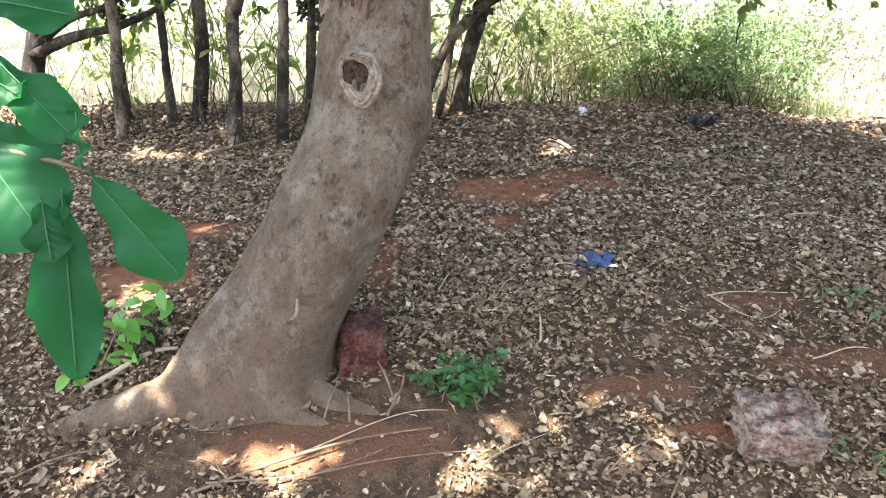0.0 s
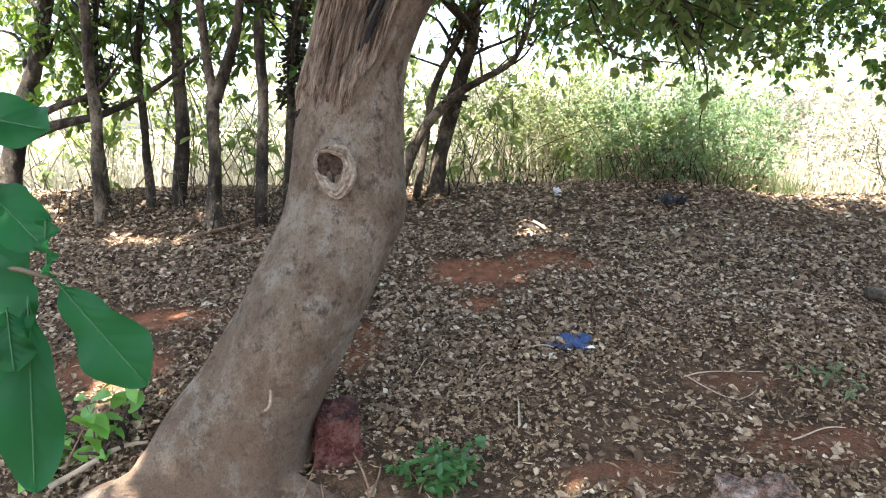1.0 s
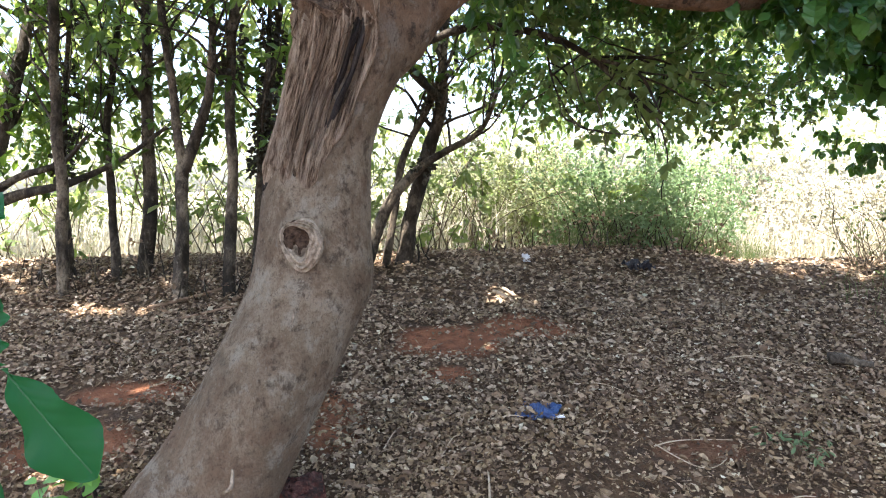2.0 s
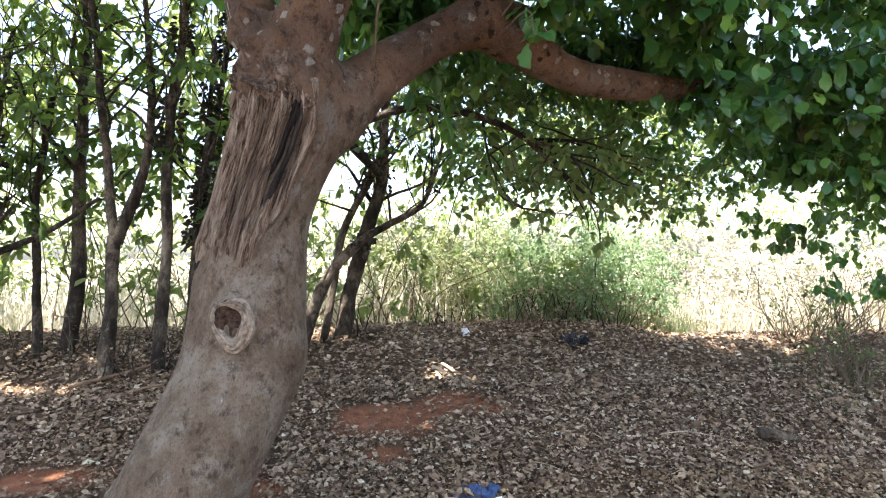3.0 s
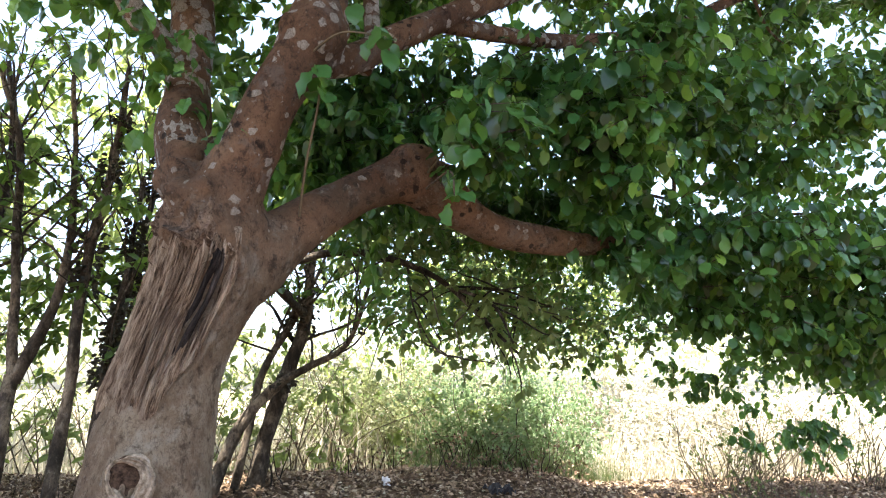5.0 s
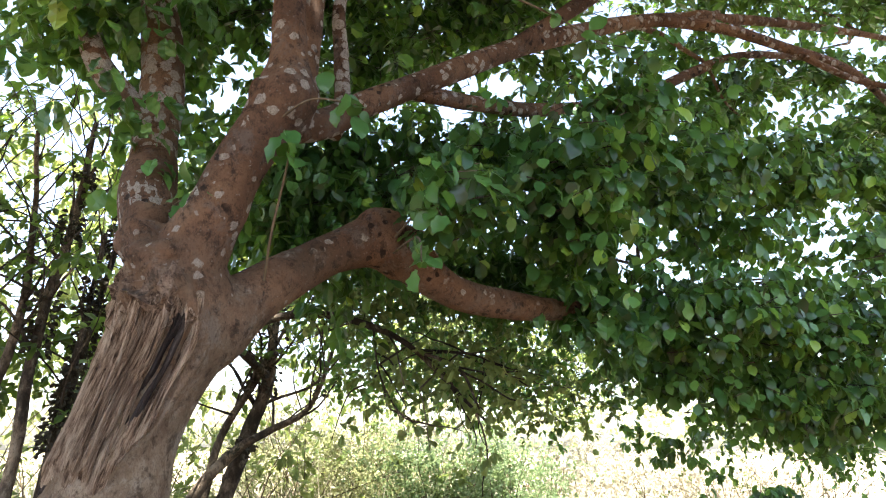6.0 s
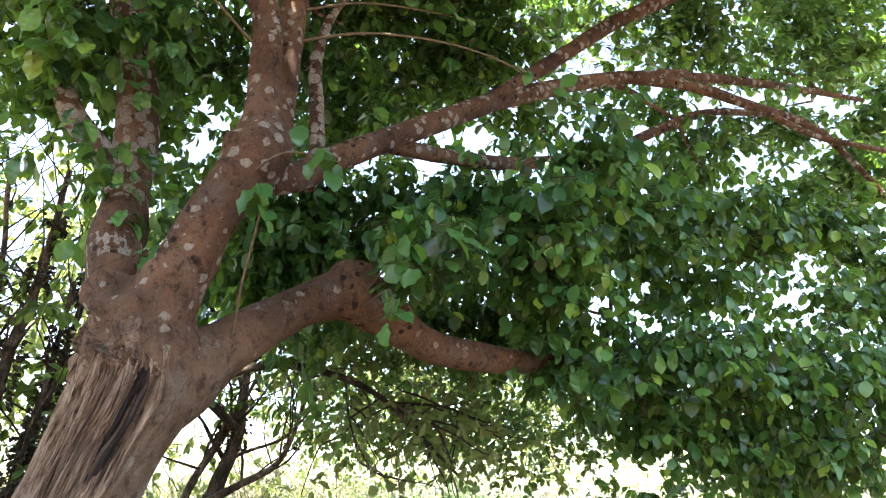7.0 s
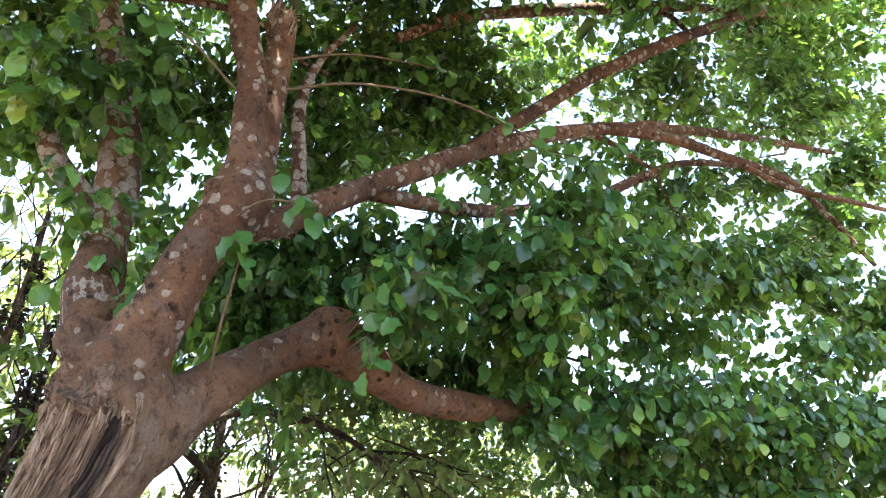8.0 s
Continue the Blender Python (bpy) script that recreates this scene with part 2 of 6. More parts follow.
BUSH_LEAF = leaf_material("bush_leaf", (0.045, 0.085, 0.035), (0.085, 0.14, 0.062), (0.14, 0.20, 0.10), (0.27, 0.31, 0.19), (0.40, 0.52, 0.22), 0.55, 0.35, 0.45)
# yellow-green weed leaf, lightened further so its colour carries sunlight
WEED_LEAF = leaf_material("weed_leaf_painted_sunlit", (0.10, 0.11, 0.05), (0.19, 0.20, 0.10), (0.30, 0.31, 0.19), (0.42, 0.42, 0.30), (0.5, 0.54, 0.25), 0.6, 0.3, 0.45)
# dry leaf whitened well past its own tone to carry the sun's glare
PALE_LEAF = leaf_material("dry_shrub_leaf_painted_sunlit", (0.20, 0.17, 0.115), (0.38, 0.355, 0.28), (0.54, 0.52, 0.44), (0.64, 0.62, 0.55), (0.62, 0.60, 0.45), 0.65, 0.2, 0.4)
BIG_LEAF = leaf_material("large_dark_green_leaf", (0.005, 0.036, 0.014), (0.008, 0.055, 0.020), (0.013, 0.085, 0.026), (0.025, 0.12, 0.035), (0.08, 0.50, 0.12), 0.5, 0.16, 0.4)
SPROUT_LEAF = leaf_material("bright_sprout_leaf", (0.08, 0.20, 0.03), (0.12, 0.29, 0.045), (0.17, 0.36, 0.06), (0.24, 0.42, 0.09), (0.3, 0.6, 0.06), 0.45, 0.4, 0.4)
# dry grass, its own pale tone raised towards the white of full sun
GRASS = leaf_material("dry_pale_grass_painted_sunlit", (0.25, 0.215, 0.15), (0.42, 0.385, 0.295), (0.55, 0.52, 0.42), (0.64, 0.61, 0.51), (0.62, 0.59, 0.47), 0.7, 0.2, 0.4)
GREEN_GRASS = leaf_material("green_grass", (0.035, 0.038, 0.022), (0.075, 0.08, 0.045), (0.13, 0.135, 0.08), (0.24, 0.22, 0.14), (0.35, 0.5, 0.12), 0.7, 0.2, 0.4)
# the darkness of leaves against the light is put into this colour
CREEPER = plain_material("creeper_painted_backlit", (0.012, 0.012, 0.008), (0.045, 0.04, 0.022), 40, 0.8)
LITTER = litter_material("grey_fallen_leaf", [(0.0, (0.038, 0.023, 0.013)), (0.25, (0.137, 0.087, 0.051)), (0.55, (0.244, 0.170, 0.105)), (0.85, (0.362, 0.272, 0.180)), (0.97, (0.463, 0.362, 0.253)), (1.0, (0.560, 0.526, 0.379))])
BROWN_LITTER = litter_material("brown_fallen_leaf", [(0.0, (0.038, 0.023, 0.011)), (0.25, (0.131, 0.084, 0.044)), (0.55, (0.228, 0.156, 0.085)), (0.85, (0.341, 0.254, 0.152)), (0.97, (0.455, 0.356, 0.225)), (1.0, (0.560, 0.508, 0.354))])
LATERITE = laterite_material("pale_laterite", (0.20, 0.088, 0.058), (0.42, 0.265, 0.195), (0.62, 0.51, 0.42))
RED_LATERITE = laterite_material("red_laterite", (0.07, 0.022, 0.017), (0.175, 0.062, 0.047), (0.28, 0.14, 0.11))
COLLAR = plain_material("callus_bark", (0.105, 0.078, 0.053), (0.36, 0.295, 0.225), 48, 0.85, 0.2, 0.008)
CRUST = laterite_material("wrinkled_callus_bark", (0.05, 0.034, 0.026), (0.17, 0.115, 0.082), (0.34, 0.25, 0.185))
ROT = plain_material("rotten_heartwood", (0.016, 0.010, 0.008), (0.095, 0.062, 0.042), 85, 0.95, 0.1, 0.012)
STICK = plain_material("dry_stick", (0.13, 0.08, 0.048), (0.25, 0.165, 0.105), 30, 0.85)
SHOOT = plain_material("young_shoot_bark", (0.06, 0.048, 0.03), (0.13, 0.10, 0.062), 40, 0.75)
PALE_STICK = plain_material("pale_dry_stalk", (0.28, 0.21, 0.14), (0.42, 0.34, 0.24), 30, 0.8)


# ---- building helpers ----
rng = np.random.default_rng(7)
SLOPE = math.tan(radians(13))


def smooth_noise(x, y, seed):
    """Cheap smooth 2D noise from a few sine waves, about -1 to 1."""
    r = np.random.default_rng(seed)
    out = 0.0
    for _ in range(7):
        a, k, p = r.uniform(0, 2 * np.pi), r.uniform(0.6, 2.2), r.uniform(0, 6.28)
        out = out + np.sin(k * (np.cos(a) * x + np.sin(a) * y) + p)
    return out / 4.0


def ground_z(x, y):
    """The bank: it rises from the camera to a crest, then the field lies level behind it."""
    x, y = np.asarray(x, float), np.asarray(y, float)
    s = np.clip((x - 1.5) / 1.2, 0, 1)
    crest = 4.35 - 0.42 * s * s * (3 - 2 * s)
    z = SLOPE * np.clip(y, -1.6, crest)
    over = np.clip(y - crest, 0, 3.0)
    z = z - 0.16 * (1 - np.cos(np.pi * over / 3.0)) / 2 * 2.2
    near = np.exp(-((x / 7) ** 2 + ((y - 2) / 6) ** 2))
    z = z + near * (0.018 * smooth_noise(x * 1.5, y * 1.5, 3) + 0.012 * smooth_noise(x * 5, y * 5, 4))
    z = z + 0.07 * np.exp(-(((x + 1.05) / 0.28) ** 2 + ((y - 1.72) / 0.2) ** 2))
    z = z + 0.05 * np.exp(-(((x - 1.75) / 0.8) ** 2 + ((y - 4.55) / 0.35) ** 2))
    far = np.clip((np.hypot(x, y) - 10) / 60, 0, 1)
    return z * (1 - far) + far * 0.5


def fast_mesh(name, verts, tris, mat, smooth=False):
    """A mesh from arrays of vertices and triangles."""
    verts, tris = np.asarray(verts, np.float32), np.asarray(tris, np.int32)
    me = bpy.data.meshes.new(name)
    me.vertices.add(len(verts))
    me.vertices.foreach_set("co", verts.ravel())
    me.loops.add(tris.size)
    me.loops.foreach_set("vertex_index", tris.ravel())
    me.polygons.add(len(tris))
    me.polygons.foreach_set("loop_start", np.arange(0, tris.size, 3, dtype=np.int32))
    me.polygons.foreach_set("loop_total", np.full(len(tris), 3, np.int32))
    me.polygons.foreach_set("use_smooth", np.full(len(tris), smooth))
    me.update(calc_edges=True)
    me.materials.append(mat)
    return me


def part(name, me, parent=None, label=""):
    ob = new(name, me)
    if parent is not None:
        ob.parent = parent
    return tagged(ob, label=label)


def thing(name, at, label, category, group="", kind=""):
    ob = new(name)
    ob.location = at
    ob.empty_display_size = 0.1
    return tagged(ob, label, category, group, kind)


def place(ob, root):
    """Puts a part that was built in world metres under a thing that stands elsewhere."""
    ob.parent = root
    ob.matrix_parent_inverse = Matrix.Translation(root.location).inverted()
    return ob


def spline(points, n):
    """n points on a smooth curve through the rows (x, y, z, radius, ...)."""
    p = np.array(points, float)
    p = np.vstack([2 * p[0] - p[1], p, 2 * p[-1] - p[-2]])
    out = []
    for u in np.linspace(0, len(p) - 3 - 1e-6, n):
        i, t = int(u), u - int(u)
        a, b, c, d = p[i:i + 4]
        out.append(0.5 * (2 * b + (c - a) * t + (2 * a - 5 * b + 4 * c - d) * t * t + (3 * b - a - 3 * c + d) * t ** 3))
    return np.array(out)


def tube_arrays(points, n=24, sides=10, rough=0.06, seed=0, lumps=7.0, crook=0.0):
    """Vertices and triangles of a tapered limb with an uneven surface and closed ends."""
    s = spline(points, n)
    c, r = s[:, :3], np.maximum(s[:, 3], 0.0012)
    if crook:
        run = np.r_[0, np.cumsum(np.linalg.norm(np.diff(c, axis=0), axis=1))] * 6
        c = c + crook * np.stack([smooth_noise(run, 0 * run + seed, 900 + i) for i in range(3)], 1) * (1, 1, 0.3)
    tang = np.gradient(c, axis=0)
    tang /= np.linalg.norm(tang, axis=1)[:, None] + 1e-9
    ref = np.where(np.abs(tang[:, [2]]) > 0.95, [[1.0, 0, 0]], [[0, 0, 1.0]])
    u = np.cross(tang, ref)
    for i in range(1, n):
        w = u[i - 1] - tang[i] * (u[i - 1] @ tang[i])
        u[i] = w if np.linalg.norm(w) > 1e-6 else u[i]
        u[i] /= np.linalg.norm(u[i]) + 1e-9
    u[0] /= np.linalg.norm(u[0]) + 1e-9
    v = np.cross(tang, u)
    a = np.linspace(0, 2 * np.pi, sides, endpoint=False)
    ring = u[:, None] * np.cos(a)[None, :, None] + v[:, None] * np.sin(a)[None, :, None]
    length = np.r_[0, np.cumsum(np.linalg.norm(np.diff(c, axis=0), axis=1))]
    wob = smooth_noise(np.cos(a)[None] * 1.5 + length[:, None] * lumps, np.sin(a)[None] * 1.5 + seed, 11 + seed)
    wob = wob + 0.6 * smooth_noise(np.cos(a)[None] * 4 + length[:, None] * lumps * 3, np.sin(a)[None] * 4, 31 + seed)
    verts = c[:, None] + ring * (r[:, None] * (1 + rough * wob))[..., None]
    verts = np.vstack([verts.reshape(-1, 3), c[:1], c[-1:]])
    tris = []
    for i in range(n - 1):
        for j in range(sides):
            k = (j + 1) % sides
            p, q, s1, s2 = i * sides + j, i * sides + k, (i + 1) * sides + k, (i + 1) * sides + j
            tris += [(p, q, s1), (p, s1, s2)]
    for j in range(sides):
        k = (j + 1) % sides
        tris += [(k, j, n * sides), ((n - 1) * sides + j, (n - 1) * sides + k, n * sides + 1)]
    return verts, np.array(tris)


def join(chunks):
    verts, tris, n = [], [], 0
    for v, t in chunks:
        verts.append(np.asarray(v))
        tris.append(np.asarray(t) + n)
        n += len(v)
    return np.vstack(verts), np.vstack(tris)


def limb(name, points, mat, parent=None, label="", n=24, sides=10, rough=0.06, seed=0, lumps=7.0, crook=0.0):
    return part(name, fast_mesh(name, *tube_arrays(points, n, sides, rough, seed, lumps, crook), mat, True), parent, label)


def leaf_template(rows, fold, droop, edge=0.0):
    """A leaf along +u, folded on its midrib and bent: rows of (u, half width)."""
    verts, tris = [(0, 0, 0)], []
    inner = rows[:-1]
    for i, (u, h) in enumerate(inner):
        w = -droop * u * u
        e = edge * (1 if i % 2 else -1)
        verts += [(u, -h, w + fold * h + e), (u, 0, w), (u, h, w + fold * h - e)]
    tip = len(verts)
    verts.append((rows[-1][0], 0, -droop))
    tris += [(0, 2, 1), (0, 3, 2)]
    for i in range(len(inner) - 1):
        a, b = 1 + 3 * i, 4 + 3 * i
        tris += [(a, a + 1, b + 1), (a, b + 1, b), (a + 1, a + 2, b + 2), (a + 1, b + 2, b + 1)]
    a = tip - 3
    tris += [(a, a + 1, tip), (a + 1, a + 2, tip)]
    return np.array(verts, float), np.array(tris)


BROAD = leaf_template([(0.08, 0.10), (0.27, 0.27), (0.50, 0.335), (0.74, 0.245), (0.92, 0.085), (1.0, 0)], 0.28, 0.3, 0.014)
# three forms of the shade tree's leaf, with a wavy margin and a blunt tip
CREASED = [leaf_template(rows, fold, droop, edge) for rows, fold, droop, edge in (
    ([(0.06, 0.06), (0.22, 0.23), (0.42, 0.30), (0.60, 0.355), (0.78, 0.29), (0.92, 0.14), (1.0, 0)], 0.22, 0.28, 0.030),
    ([(0.06, 0.07), (0.20, 0.20), (0.38, 0.33), (0.56, 0.31), (0.74, 0.33), (0.90, 0.17), (1.0, 0)], 0.34, 0.42, -0.036),
    ([(0.07, 0.08), (0.25, 0.26), (0.45, 0.355), (0.66, 0.32), (0.83, 0.22), (0.94, 0.10), (1.0, 0)], 0.10, 0.16, 0.026))]
OVAL = leaf_template([(0.32, 0.31), (0.76, 0.28), (1.0, 0)], 0.3, 0.22, 0.02)
FLAT = leaf_template([(0.6, 0.36), (1.0, 0)], 0.3, 0.15)
LANCE = leaf_template([(0.3, 0.16), (0.72, 0.21), (1.0, 0)], 0.35, 0.25)
CURLED = leaf_template([(0.22, 0.27), (0.7, 0.32), (1.0, 0)], 0.75, -0.25, 0.05)
CHIP = leaf_template([(0.5, 0.36), (1.0, 0)], 0.3, 0.1)
BLADE = leaf_template([(0.4, 0.5), (1.0, 0)], 0.0, 0.3)


def unit(v):
    return v / (np.linalg.norm(v, axis=-1, keepdims=True) + 1e-9)


def scatter(template, at, along, facing, length, width):
    """Copies of a leaf shape, as arrays: at each place, along a direction, with a face normal and its own size."""
    tv, tt = template
    d = unit(along)
    side = unit(np.cross(facing, d))
    nrm = np.cross(d, side)
    length, width = np.asarray(length)[:, None, None], np.asarray(width)[:, None, None]
    verts = (at[:, None] + tv[None, :, 0:1] * length * d[:, None] + tv[None, :, 1:2] * width * side[:, None]
             + tv[None, :, 2:3] * length * nrm[:, None])
    tris = tt[None] + (np.arange(len(at)) * len(tv))[:, None, None]
    return verts.reshape(-1, 3), tris.reshape(-1, 3)


# openings in the canopy through which the sun reaches the ground: place on the ground and width
SUN_GAPS = [(1.75, 5.40, 0.40), (2.3, 5.3, 0.3), (-0.40, 0.73, 0.06), (0.10, 1.34, 0.035), (0.04, 1.25, 0.03), (0.58, 1.21, 0.04), (0.36, 1.33, 0.03), (0.64, 1.36, 0.015), (-0.64, 1.2, 0.07), (-0.45, 1.22, 0.05), (-0.54, 1.14, 0.05),
            (0.55, 3.55, 0.10), (0.70, 3.47, 0.06), (0.42, 3.62, 0.04), (1.2, 5.6, 0.28), (1.9, 5.65, 0.28), (2.6, 5.7, 0.3), (0.6, 5.5, 0.25), (3.0, 4.85, 0.2), (4.0, 4.75, 0.25), (2.5, 5.1, 0.2), (2.55, 3.9, 0.11), (2.95, 3.85, 0.12), (2.3, 4.15, 0.08), (3.3, 3.9, 0.1), (0.36, 2.9, 0.035), (-1.92, 3.53, 0.08), (-1.53, 3.48, 0.07), (-1.22, 2.0, 0.06), (-1.36, 2.08, 0.05),
            (-1.18, 2.6, 0.05), (1.21, 2.57, 0.02), (-0.05, 1.1, 0.04), (0.2, 1.12, 0.03), (-0.93, 1.48, 0.045), (-1.05, 1.38, 0.03), (-1.3, 1.9, 0.05), (0.0, 1.18, 0.04), (-0.3, 1.12, 0.03),
            (-1.7, 3.5, 0.05), (0.85, 1.42, 0.02), (-0.2, 4.3, 0.2), (3.2, 5.2, 0.85), (2.6, 4.6, 0.3), (4.2, 5.2, 0.8), (-2.1, 2.4, 0.06), (0.45, 1.5, 0.02)]


def open_to_sun(p):
    """True where none of the openings passes."""
    keep = np.ones(len(p), bool)
    d = np.array(SUN_DIR)
    for x, y, r in SUN_GAPS:
        foot = np.array([x, y, float(ground_z(x, y))])
        q = p - foot
        off = q - (q @ d)[:, None] * d
        keep &= np.linalg.norm(off, axis=1) > 1.25 * r + 0.055
    return keep


def blob_points(blobs, n, bunch=6, loose=0.13):
    """Places in bunches through ellipsoids (x, y, z, rx, ry, rz), thicker towards their skins."""
    b = np.array(blobs)
    vol = np.prod(b[:, 3:], axis=1) ** 0.8
    k = n // bunch
    pick = rng.choice(len(b), k, p=vol / vol.sum())
    d = unit(rng.normal(size=(k, 3)))
    r = rng.uniform(0.1, 1, k) ** 0.5
    mid = b[pick, :3] + d * r[:, None] * b[pick, 3:]
    return np.repeat(mid, bunch, 0) + rng.normal(size=(k * bunch, 3)) * loose


def sprays(starts, leaves, template, size, width, spread=0.30, hang=0.45, face=(0, 0, 1.0), gaps=True, keep=None):
    """Leafy twigs: each a thin drooping shoot with leaves set along it. Returns leaf arrays and twig arrays."""
    n = len(starts)
    head = unit(rng.normal(size=(n, 3)) * (1, 1, 0.5) + (0, 0, -0.15))
    reach = spread * rng.uniform(0.5, 1.4, n)
    t = rng.uniform(0.08, 1.0, (n, leaves))
    pos = starts[:, None] + head[:, None] * (reach[:, None] * t)[..., None]
    pos[..., 2] -= 0.35 * reach[:, None] * t ** 2
    at = pos.reshape(-1, 3)
    axis = np.repeat(head, leaves, 0)
    along = axis * 0.6 + rng.normal(size=(n * leaves, 3)) * 0.75
    along[:, 2] -= hang
    facing = np.repeat(rng.normal(size=(n, 3)) * 0.35, leaves, 0) + rng.normal(size=(n * leaves, 3)) * 0.4 + face
    ok = open_to_sun(at) if gaps else np.ones(len(at), bool)
    if keep is not None:
        ok &= keep(at)
    ln = rng.uniform(0.5, 1.3, len(at)) * size
    leaf = scatter(template, at[ok], along[ok], facing[ok], ln[ok], ln[ok] * (width * rng.uniform(0.78, 1.12, len(at)))[ok])
    tv = np.array([(0, -1, 0), (0, 1, 0), (1, 0, 0), (0, 0, 1.6)], float)
    tt = np.array([(0, 1, 2), (1, 3, 2), (3, 0, 2)])
    drop = head.copy()
    drop[:, 2] -= 0.2
    okt = keep(starts + head * 0.15) if keep is not None else np.ones(n, bool)
    side = unit(np.cross(drop, rng.normal(size=(n, 3))))
    up = np.cross(unit(drop), side)
    verts = (starts[:, None] + tv[None, :, 0:1] * (reach[:, None] * unit(drop))[:, None] + 0.003 * tv[None, :, 1:2] * side[:, None]
             + 0.003 * tv[None, :, 2:3] * up[:, None])[okt]
    twigs = verts.reshape(-1, 3), (tt[None] + (np.arange(len(verts)) * 4)[:, None, None]).reshape(-1, 3)
    return leaf, twigs


def whorls(starts, count, template, size, width=1.0, reach=0.16, face=(0, -0.35, 0.75), droop=0.75, keep=None, ruffle=0.26, gaps=True):
    """Umbrella-like clusters of leaves at the ends of hanging twigs: each leaf leans outward and down and shows its upper side outward."""
    n = len(starts)
    head = unit(rng.normal(size=(n, 3)) * (1, 1, 0.35) + (0, -0.2, -0.2))
    tips = starts + head * (reach * rng.uniform(0.3, 1.2, n))[:, None]
    turn = rng.uniform(0, 2 * np.pi, (n, 1)) + np.arange(count) * 2.4
    out = np.stack([np.cos(turn), np.sin(turn), 0 * turn], -1)
    rank = np.broadcast_to(np.linspace(0, 1, count)[None, :, None], (n, count, 1))
    back = -head[:, None] * reach * 0.75 * rank
    along = out * (0.55 + 0.5 * rank) + head[:, None] * 0.35 + (0, 0, -droop) + rng.normal(size=(n, count, 3)) * ruffle
    facing = out * 0.55 + np.array(face) + rng.normal(size=(n, count, 3)) * ruffle * 0.8
    at = (tips[:, None] + back + out * 0.012 + rng.normal(size=(n, count, 3)) * 0.01).reshape(-1, 3)
    along, facing = along.reshape(-1, 3), facing.reshape(-1, 3)
    ok = open_to_sun(at) if gaps else np.ones(len(at), bool)
    if keep is not None:
        ok &= keep(at)
    ok &= rng.uniform(size=len(at)) < 0.93
    at, along, facing = at[ok], along[ok], facing[ok]
    ln = size * np.clip(rng.normal(0.95, 0.24, len(at)), 0.45, 1.45)
    wd = ln * width * rng.uniform(0.82, 1.15, len(at))
    forms = template if isinstance(template, list) else [template]
    kind = rng.integers(0, len(forms), len(at))
    leaf = join([scatter(f, at[kind == k], along[kind == k], facing[kind == k], ln[kind == k], wd[kind == k]) for k, f in enumerate(forms)])
    okt = keep(tips) if keep is not None else np.ones(n, bool)
    tv = np.array([(-0.25, -1, 0), (-0.25, 1, 0), (1, 0, 0), (-0.25, 0, 1.6)], float)
    tt = np.array([(0, 1, 2), (1, 3, 2), (3, 0, 2)])
    side = unit(np.cross(head, rng.normal(size=(n, 3))))
    up = np.cross(head, side)
    run = (tips - starts)[:, None]
    verts = (starts[:, None] + tv[None, :, 0:1] * run + 0.003 * tv[None, :, 1:2] * side[:, None] + 0.003 * tv[None, :, 2:3] * up[:, None])[okt]
    twigs = verts.reshape(-1, 3), (tt[None] + (np.arange(len(verts)) * 4)[:, None, None]).reshape(-1, 3)
    return leaf, twigs


# ---- the ground ----
def build_ground():
    def axis(fine_lo, fine_hi, step, far, ratio=1.22):
        mid = list(np.arange(fine_lo, fine_hi, step))
        hi, d = [fine_hi], step
        while hi[-1] < far:
            d *= ratio
            hi.append(hi[-1] + d)
        lo, d = [], step
        last = fine_lo
        while last > -far:
            d *= ratio
            last -= d
            lo.append(last)
        return np.array(lo[::-1] + mid + hi)
    xs, ys = axis(-4.5, 5.5, 0.075, 2500), axis(-2.0, 7.0, 0.075, 2500)
    X, Y = np.meshgrid(xs, ys)
    verts = np.stack([X, Y, ground_z(X, Y)], -1).reshape(-1, 3)
    nx, ny = len(xs), len(ys)
    i, j = np.meshgrid(np.arange(nx - 1), np.arange(ny - 1))
    a = (j * nx + i).ravel()
    tris = np.vstack([np.stack([a, a + 1, a + nx + 1], 1), np.stack([a, a + nx + 1, a + nx], 1)])
    tagged(part("ground", fast_mesh("ground", verts, tris, SOIL, True)), "brown earth bank strewn with fallen leaves", "ground", kind="structure")


build_ground()

def litter_cover(x, y):
    """How much of the ground the fallen leaves hide, 0 to 1."""
    c = 0.78 - 0.12 * np.clip((2.4 - y) / 0.8, 0, 1) + 0.30 * smooth_noise(x * 1.6, y * 1.6, 21) + 0.22 * smooth_noise(x * 4.5, y * 4.5, 22)
    for px, py, a, b, bare in RED_PATCHES + BARE_PATCHES:
        ragged = 1 + 0.5 * smooth_noise(x * 7, y * 7, 23) + 0.35 * smooth_noise(x * 17, y * 17, 24)
        c = c - 1.0 * bare * np.exp(-(((x - px) / a) ** 2 + ((y - py) / b) ** 2) * np.clip(ragged, 0.2, 3))
    worn = np.exp(-(((x - 1.0) / 1.0) ** 2 + ((y - 1.7) / 0.5) ** 2))
    c = c - 0.22 * worn
    return np.clip(c, 0.03, 1)


